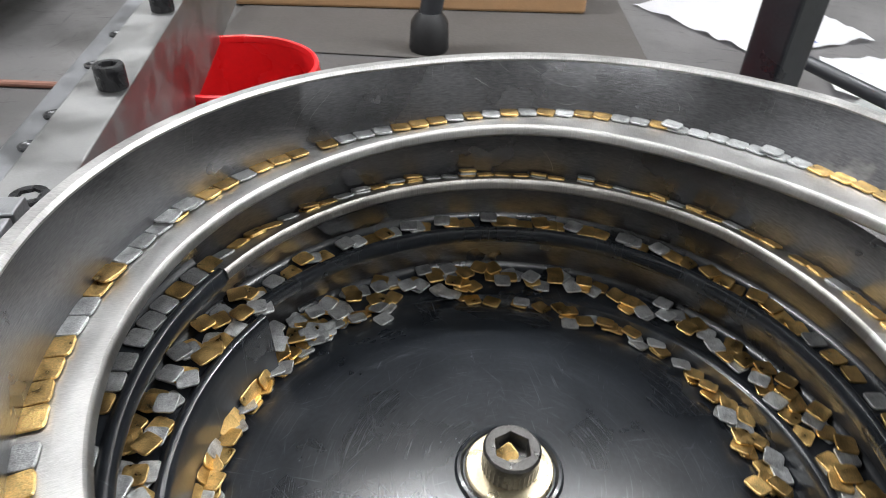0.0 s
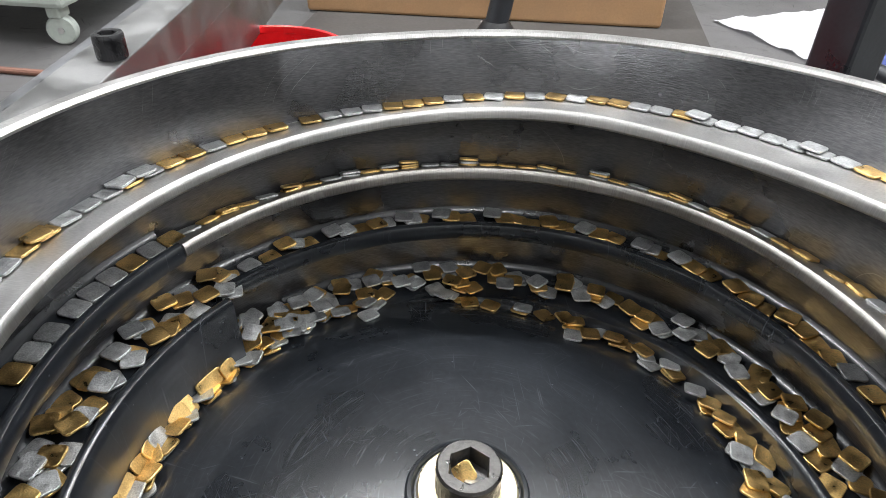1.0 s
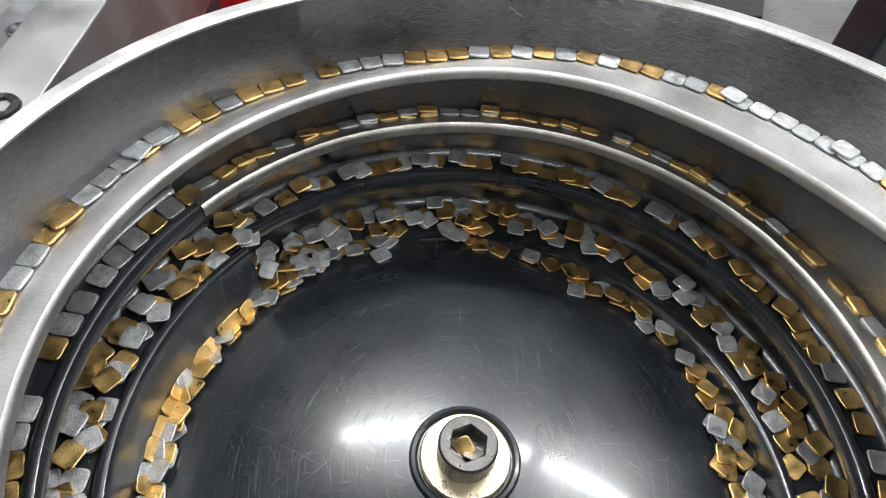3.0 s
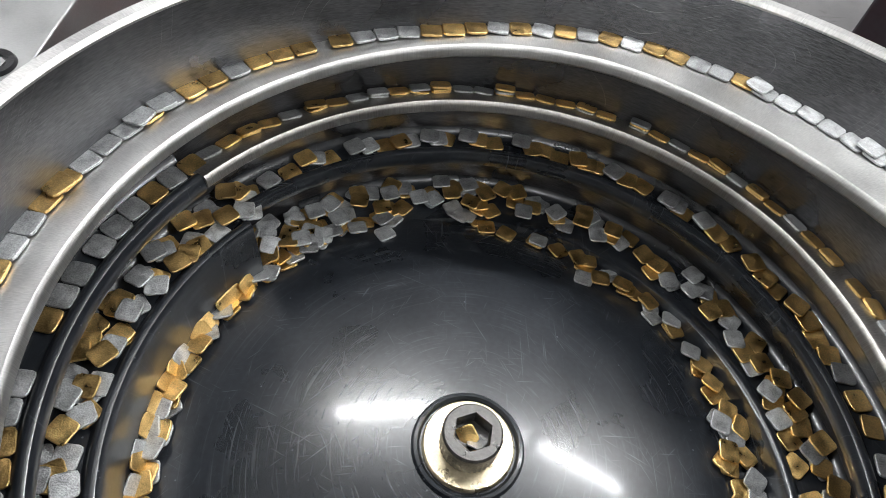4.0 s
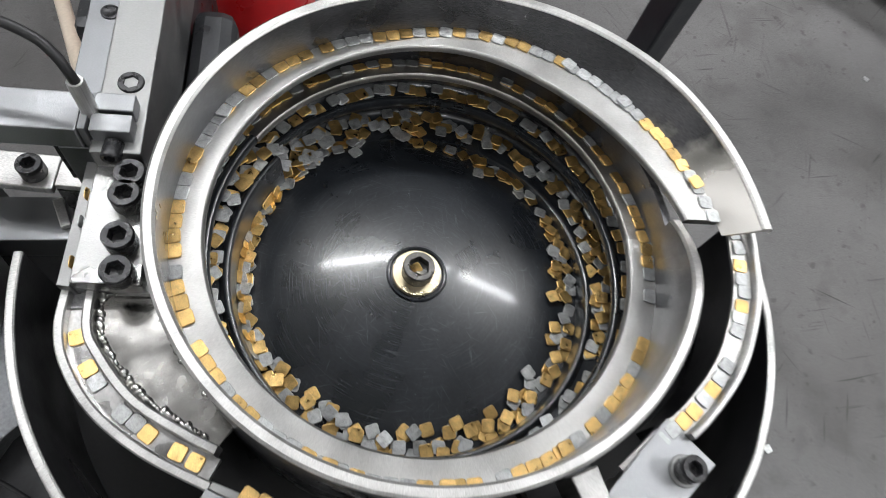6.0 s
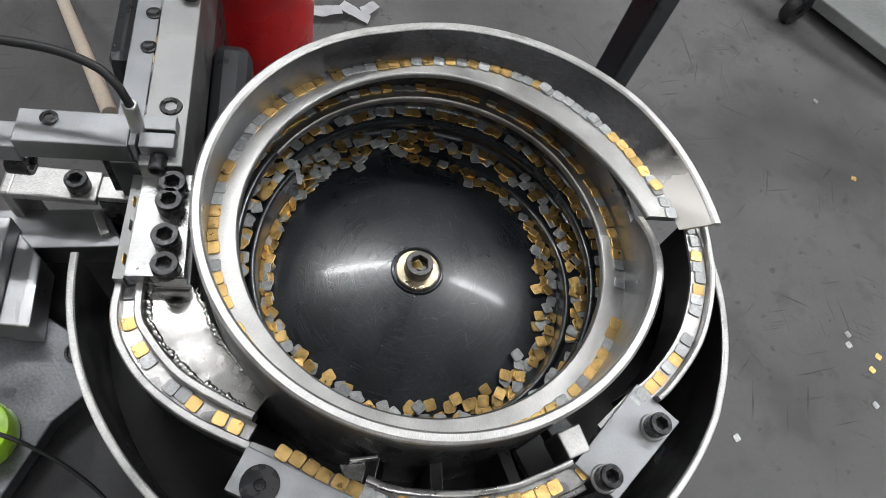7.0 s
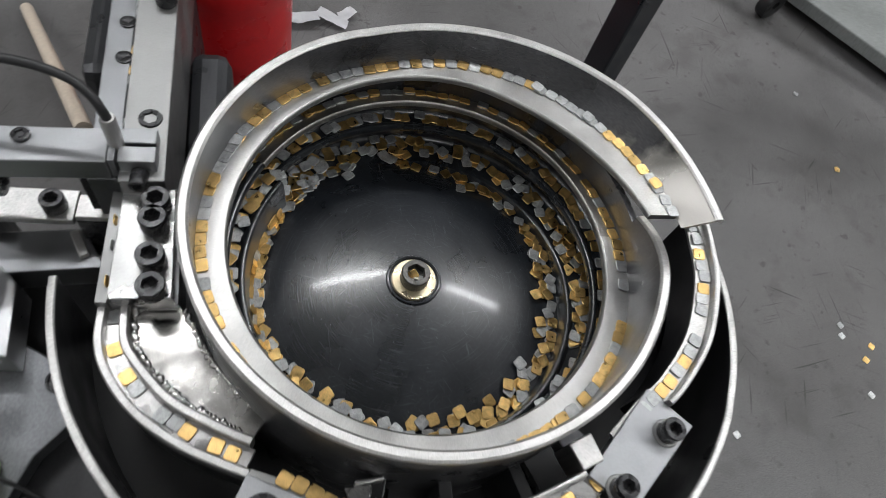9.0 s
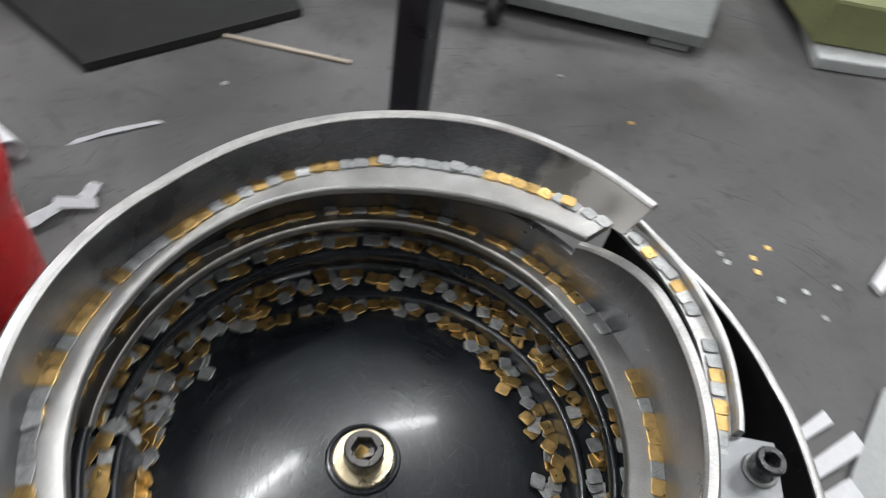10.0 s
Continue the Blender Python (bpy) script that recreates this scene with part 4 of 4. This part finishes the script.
# ---- bracket and blocks beside the rail ----
bracket = thing("side_bracket", "bent steel bracket with cap screw beside the rail", "bracket")
part("plate", box(0.0440, 0.0190, 0.0050, pose(-0.2010, 0.0280, 0.0200, 0, 0, 2), 0.0008), STEEL, bracket)
part("tongue", box(0.0210, 0.0140, 0.0040, pose(-0.1690, 0.0300, 0.0195, 0, 0, 3), 0.0005), STEEL, bracket)
part("bend", box(0.0060, 0.0190, 0.0500, pose(-0.2250, 0.0270, -0.0250, 0, 0, 2), 0.0015), STEEL, bracket)
part("post", box(0.0200, 0.0140, 0.0400, pose(-0.1700, 0.0300, -0.0210, 0, 0, 3), 0.0008), BLACK_OXIDE, bracket)
sc = cap_screw(0.0060, 0.0090, label="black socket head screw on the bent bracket")
sc.location = (-0.1885, 0.0270, 0.0251)
cross = thing("cross_bar", "milled aluminium cross bar beside the pan", "bar")
part("bar", slab([(-0.2600, 0.0170), (-0.1820, 0.0290), (-0.1660, 0.0060), (-0.2600, -0.0080)], -0.0200, 0.0, 0.0008), ALU, cross)
part("tab", box(0.0050, 0.0170, 0.0035, pose(-0.1810, 0.0180, 0.0003, 0, 0, 30), 0.0006), STEEL, cross)
block = thing("adjusting_block", "stepped milled aluminium adjusting block", "block")
# both pieces take the lightened aluminium, brightness put into the colour
part("body", slab([(-0.2600, 0.0060), (-0.2210, 0.0090), (-0.2150, -0.0470), (-0.2600, -0.0490)], -0.0200, 0.0160, 0.001), ALU_LIT, block)
part("slide", slab([(-0.2205, 0.0060), (-0.2050, -0.0080), (-0.1990, -0.0480), (-0.2145, -0.0480)], -0.0200, 0.0040, 0.001), ALU_LIT, block)
base = thing("base_plate", "thick dark grey steel base plate with drilled holes", "plate")
part("plate", slab([(-0.3000, -0.0050), (-0.2020, -0.0330), (-0.1560, -0.0560), (-0.1830, -0.0900), (-0.2000, -0.1400), (-0.3000, -0.1800)], -0.0320, -0.0200, 0.001), BASE, base)
part("bushing", lathe([(0.0065, 0.0), (0.0065, 0.0012), (0.0052, 0.0014), (0.0048, 0.0004), (0.0002, 0.0002)], 40), BLACK_OXIDE, base, "dark drilled hole").location = (-0.1810, -0.0520, -0.0200)
part("dowel", lathe([(0.0080, 0.0), (0.0080, 0.0290), (0.0068, 0.0310), (0.0050, 0.0310), (0.0044, 0.0200), (0.0002, 0.0200)], 40), STEEL, base, "round steel sleeve").location = (-0.2260, -0.0680, -0.0195)
cap = finish(lathe([(0.0165, 0.0), (0.0175, 0.003), (0.0175, 0.013), (0.0166, 0.0160), (0.0130, 0.0175), (0.0002, 0.0180)], 40), "push_button", GREEN)
tagged(cap, "round yellow-green plastic cap on the base plate", "cap")
cap.location = (-0.2125, -0.1010, -0.0195)
wire = finish(tube(smooth_path([(-0.2400, -0.1010, 0.0100), (-0.2000, -0.1020, 0.0080), (-0.1700, -0.1120, -0.0120), (-0.1450, -0.1300, -0.0300), (-0.1200, -0.1600, -0.0420)], 8), 0.0011), "thin_wire", RUBBER)
tagged(wire, "thin black wire trailing past the green cap", "wire")
stand = thing("vibrating_drive", "dark round vibrating drive unit under the bowl", "drive unit")
part("drum", lathe([(0.0, -0.031), (0.085, -0.031), (0.095, -0.040), (0.095, -0.150), (0.105, -0.160), (0.105, -0.195), (0.0, -0.195)], 64), COAT_DULL, stand)
part("deck", slab([(-0.260, -0.190), (0.05, -0.200), (0.05, 0.020), (-0.150, 0.030), (-0.300, 0.0)], -0.055, -0.040, 0.002), DARKPLATE, stand, "black deck plate")
for x, y in ((-0.28, -0.02), (-0.24, -0.17), (0.03, -0.18)):
    part("leg", box(0.03, 0.03, -0.056 - FLOOR_Z, pose(x, y, FLOOR_Z), 0.002), DARKPLATE, stand)

# ---- things standing on the floor ----
bin_ = thing("red_bin", "tall red plastic bin standing on the floor", "bin", at=(-0.141, 0.281, FLOOR_Z))
bin_.scale = (1, 1, 1.04)
shell = part("shell", lathe([(0.0, 0.001), (0.0440, 0.001), (0.0460, 0.004), (0.0500, 0.150), (0.0512, 0.162), (0.0540, 0.170), (0.0560, 0.180), (0.0562, 0.192), (0.0545, 0.205), (0.0522, 0.2125), (0.0492, 0.2125), (0.0485, 0.190), (0.0470, 0.150), (0.0430, 0.006), (0.0, 0.004)], 80), RED, bin_)
part("rim", lathe([(0.0488, 0.2128), (0.0520, 0.2128), (0.0523, 0.2145), (0.0518, 0.2165), (0.0504, 0.2172), (0.0492, 0.2165), (0.0487, 0.2145)], 80, True), RED, shell, "rolled red plastic rim")
post = thing("steel_post", "black painted square steel post standing on the floor", "post", at=(0.1580, 0.2190, FLOOR_Z))
part("tube", box(0.0225, 0.0225, 1.1, pose(0, 0, 0.0051, 0, 0, 28), 0.002), POST, post)
part("foot_plate", box(0.0400, 0.0400, 0.005, pose(0, 0, 0, 0, 0, 28), 0.001), POST, post)
part("head_plate", box(0.0800, 0.0800, 0.006, pose(0, 0, 1.1052, 0, 0, 28), 0.001), POST, post)
# thin dark sheet laid where a workbench shades the floor
shade_sheet = finish(slab([(-0.36, 0.93), (0.34, 0.88), (0.42, 1.75), (-0.34, 1.75)], FLOOR_Z + 0.0005, FLOOR_Z + 0.003, 0.001), "floor_mat", SHADE_BROWN)
tagged(shade_sheet, "flat dark brown sheet on the floor standing in for a workbench's shadow", "floor mat")
carton = thing("cardboard_box", "closed brown cardboard box on the floor", "box", at=(-0.045, 1.32, FLOOR_Z + 0.0031))
carton_body = part("carton", box(0.66, 0.33, 0.20, pose(0, 0, 0, 0, 0, 1), 0.006), CARD, carton)
part("flap", box(0.655, 0.162, 0.003, pose(0, -0.0825, 0.2003, 0, 0, 1), 0.001), CARD, carton_body)
part("flap", box(0.655, 0.160, 0.003, pose(0, 0.0825, 0.2003, 0, 0, 1), 0.001), CARD, carton_body)


def sheet(name, label, category, outline, z, mat, wave=0.004, n=14, group=""):
    """A crumpled sheet of paper or film inside four corners."""
    bm = bmesh.new()
    a, b, c, d = [Vector(p) for p in outline]
    grid = []
    for i in range(n + 1):
        row = []
        for j in range(n + 1):
            u, v = i / n, j / n
            p = a.lerp(b, u).lerp(d.lerp(c, u), v)
            h = noise.noise(Vector((p.x * 30 + z, p.y * 30, 1.7))) * wave + noise.noise(Vector((p.x * 90, p.y * 90, 4.1))) * wave * 0.4
            row.append(bm.verts.new((p.x, p.y, z + wave * 0.9 + h)))
        grid.append(row)
    for i in range(n):
        for j in range(n):
            bm.faces.new((grid[i][j], grid[i + 1][j], grid[i + 1][j + 1], grid[i][j + 1])).smooth = True
    solid = bmesh.ops.solidify(bm, geom=bm.faces[:], thickness=0.0006)
    return tagged(finish(bm, name, mat), label, category, group)


BLUE = material("blue_print", (0.10, 0.14, 0.42), 0.7, 0.0, 0.2, 40, 400, 0.05)
GREYSHEET = material("pale_grey_board", (0.42, 0.43, 0.43), 0.7, 0.0, 0.1, 15, 200, 0.1)
sheet("plastic_bag", "crumpled white plastic bags with blue print on the floor", "plastic bag", ((0.40, 1.24), (0.54, 0.96), (0.80, 1.06), (0.74, 1.40)), FLOOR_Z, PAPER, 0.007, 22)
sheet("plastic_bag", "crumpled white plastic bag lying behind the post", "plastic bag", ((0.59, 0.80), (0.80, 0.74), (0.92, 0.98), (0.64, 0.95)), FLOOR_Z, PAPER, 0.007, 22)
for x, y, sx, sy in ((0.60, 0.99, 0.06, 0.05), (0.68, 1.12, 0.05, 0.03), (0.70, 0.83, 0.07, 0.03), (0.76, 0.90, 0.05, 0.04)):
    sheet("print_patch", "blue printed patch on the plastic bag", "print", ((x, y), (x + sx, y + 0.01), (x + sx, y + sy + 0.01), (x, y + sy)), FLOOR_Z + 0.013, BLUE, 0.004, 6, "blue prints")
for x, y, sx, sy, r, nm in ((-0.100, 0.412, 0.052, 0.020, 10, "crumpled white tissue scrap on the floor"), (-0.062, 0.420, 0.040, 0.016, -20, "crumpled white tissue scrap on the floor"), (0.000, 0.512, 0.095, 0.007, -3, "torn white paper strip on the floor"),
                            (-0.045, 0.430, 0.022, 0.014, 40, "crumpled white tissue scrap on the floor")):
    c, s_ = math.cos(radians(r)), math.sin(radians(r))
    q = [(x + (u * c - v * s_) * 0.5, y + (u * s_ + v * c) * 0.5) for u, v in ((-sx, -sy), (sx, -sy * 0.7), (sx * 0.9, sy), (-sx * 0.8, sy))]
    sheet("paper_scrap", nm, "paper scrap", q, FLOOR_Z, PAPER, 0.008 if sy > 0.012 else 0.0025, 14, "paper scraps")
cup = finish(move(lathe([(0.0, 0.0), (0.0115, 0.0), (0.0120, 0.0012), (0.0158, 0.044), (0.0166, 0.045), (0.0162, 0.046), (0.0148, 0.0445), (0.0112, 0.002), (0.0, 0.0016)], 48), pose(0, 0, 0.0163, 95, 0, 15)), "paper_cup", PAPER)
tagged(cup, "small crushed white paper cup lying on the floor", "cup")
cup.location = (-0.110, 0.548, FLOOR_Z)
board = thing("dark_board", "dark grey sheet board lying on the floor", "board")
part("panel", slab([(0.000, 0.626), (0.275, 0.651), (0.320, 0.86), (-0.060, 0.84)], FLOOR_Z + 0.001, FLOOR_Z + 0.012, 0.001), DARKBOARD, board)
plank = thing("grey_plank", "weathered grey wooden plank raised off the floor", "plank")
part("plank", slab([(0.470, 0.640), (0.748, 0.360), (0.870, 0.440), (0.600, 0.740)], FLOOR_Z + 0.014, FLOOR_Z + 0.032, 0.002), WOODGREY, plank)
part("batten", slab([(0.700, 0.415), (0.740, 0.375), (0.850, 0.445), (0.815, 0.485)], FLOOR_Z + 0.001, FLOOR_Z + 0.0138, 0.002), WOODGREY, plank)
part("batten", slab([(0.500, 0.625), (0.540, 0.585), (0.650, 0.665), (0.610, 0.705)], FLOOR_Z + 0.001, FLOOR_Z + 0.0138, 0.002), WOODGREY, plank)
rod = finish(tube([Vector((0.165, 0.640, FLOOR_Z + 0.003)), Vector((0.282, 0.530, FLOOR_Z + 0.003))], 0.0026, 8), "thin_rod", CREAM)
tagged(rod, "thin pale rod lying on the floor", "rod")
castor = thing("castor", "black swivel castor of a stool", "castor", at=(0.515, 0.545, FLOOR_Z))
part("wheel", move(lathe([(0.006, -0.008), (0.020, -0.008), (0.022, -0.005), (0.022, 0.005), (0.020, 0.008), (0.006, 0.008)], 40, True), pose(0, 0, 0.0222, 90, 0, 30)), RUBBER, castor)
part("fork", box(0.024, 0.022, 0.020, pose(0, 0, 0.040, 0, 0, 30), 0.003), POST, castor)
part("stem", tube([Vector((0, 0, 0.058)), Vector((0, 0, 0.09))], 0.007), POST, castor)
part("leg", tube(smooth_path([(0, 0, 0.088), (0.05, -0.03, 0.100), (0.16, -0.10, 0.112), (0.24, -0.17, 0.118)], 6), 0.0085), POST, castor, "black bent tube leg")
part("leg", tube(smooth_path([(0, 0, 0.088), (-0.05, 0.06, 0.100), (-0.11, 0.16, 0.112)], 6), 0.0085), POST, castor, "black bent tube leg")
hose = thing("black_leg", "black tube leg with thick collar on the floor", "leg", at=(-0.012, 0.945, FLOOR_Z + 0.0031))
part("collar", lathe([(0.0, 0.0), (0.030, 0.0), (0.032, 0.004), (0.030, 0.045), (0.020, 0.060), (0.0, 0.060)], 36), RUBBER, hose)
part("tube", tube([Vector((0, 0, 0.055)), Vector((0.05, 0.03, 0.34))], 0.018, 16), POST, hose)
mach = thing("green_machine", "olive green machine foot at the edge of the floor", "machine")
part("foot", slab([(0.92, 0.30), (1.02, 0.22), (1.40, 0.55), (1.20, 0.72)], FLOOR_Z + 0.02, FLOOR_Z + 0.09, 0.006), OLIVE, mach)
part("pad", slab([(0.90, 0.27), (1.01, 0.19), (1.12, 0.29), (1.01, 0.38)], FLOOR_Z, FLOOR_Z + 0.0195, 0.003), GREYSHEET, mach)
part("column", box(0.20, 0.20, 0.5, pose(1.28, 0.58, FLOOR_Z + 0.091, 0, 0, 40), 0.01), OLIVE, mach)
for pts, z, mt, lab in (([(0.352, -0.142), (0.484, -0.100), (0.70, -0.16), (0.42, -0.30)], 0.001, GREYSHEET, "pale grey board offcut lying on the floor"),
                        ([(0.341, -0.090), (0.347, -0.083), (0.413, -0.084), (0.410, -0.096)], 0.001, PAPER, "narrow white board strip lying on the floor"),
                        ([(0.338, -0.118), (0.345, -0.106), (0.420, -0.110), (0.415, -0.126)], 0.001, PAPER, "narrow white board strip lying on the floor"),
                        ([(0.330, -0.150), (0.338, -0.128), (0.372, -0.132), (0.365, -0.160)], 0.0085, PAPER, "white board strip lying on other offcuts"),
                        ([(0.588, -0.034), (0.593, -0.020), (0.680, 0.000), (0.680, -0.020)], 0.001, PAPER, "narrow white board strip lying on the floor")):
    strip = finish(slab(pts, FLOOR_Z + z, FLOOR_Z + z + 0.006, 0.0008), "board_offcut", mt)
    tagged(strip, lab, "board", "board offcuts")
trolley = thing("trolley", "pale green workshop trolley on castors", "trolley", at=(-1.02, 1.08, FLOOR_Z))
PALE = material("pale_green_paint", (0.40, 0.44, 0.40), 0.55, 0.0, 0.12, 20, 200, 0.08)
part("tray", box(0.70, 0.42, 0.05, pose(0, 0, 0.062), 0.008), PALE, trolley)
part("upper_tray", box(0.70, 0.42, 0.04, pose(0, 0, 0.42), 0.008), PALE, trolley)
for x in (-0.32, 0.32):
    for y in (-0.18, 0.18):
        part("leg", box(0.025, 0.025, 0.308, pose(x, y, 0.1121), 0.003), PALE, trolley)
        w = part("wheel", move(lathe([(0.005, -0.010), (0.020, -0.010), (0.023, -0.006), (0.023, 0.006), (0.020, 0.010), (0.005, 0.010)], 32, True), pose(x, y, 0.0232, 90, 0, 15)), PALE, trolley, "grey castor wheel")
        part("hub", move(lathe([(0.0005, -0.0112), (0.0048, -0.0112), (0.0048, 0.0112), (0.0005, 0.0112)], 20, True), pose(x, y, 0.0232, 90, 0, 15)), STEEL, w)
        part("fork", box(0.022, 0.030, 0.0185, pose(x, y, 0.0432), 0.003), PALE, trolley)
pipe = finish(tube([Vector((-0.361, 0.375, FLOOR_Z + 0.008)), Vector((-0.222, 0.140, -0.060))], 0.0060, 14), "cream_pipe", CREAM)
tagged(pipe, "cream plastic pipe leaning behind the rail", "pipe")
HOSE = material("reddish_brown_hose", (0.17, 0.075, 0.05), 0.6, 0.0, 0.2, 40, 400, 0.1)
cop = finish(tube(smooth_path([(-1.4, 0.80, FLOOR_Z + 0.005), (-0.8, 0.765, FLOOR_Z + 0.005), (-0.45, 0.75, FLOOR_Z + 0.005), (-0.25, 0.72, FLOOR_Z + 0.005)], 6), 0.005, 10), "brown_hose", HOSE)
tagged(cop, "thin brown hose lying across the floor", "hose")
# chips lost on the floor
for x, y, g in ((0.4944, 0.0503, True), (0.5061, 0.0652, True), (0.4773, 0.0867, False), (0.5436, 0.2895, True), (0.5231, 0.4040, False), (0.520, 0.008, False), (0.330, -0.028, False), (0.475, 0.075, False), (0.533, 0.067, True), (0.487, 0.014, False), (0.557, -0.005, False), (0.510, -0.023, False), (0.13, 0.55, False)):
    chip(Matrix.Translation((x, y, FLOOR_Z + 0.0004)) @ pose(0, 0, 0, 0, 0, 90 * x * 7), "lying on the floor", g)
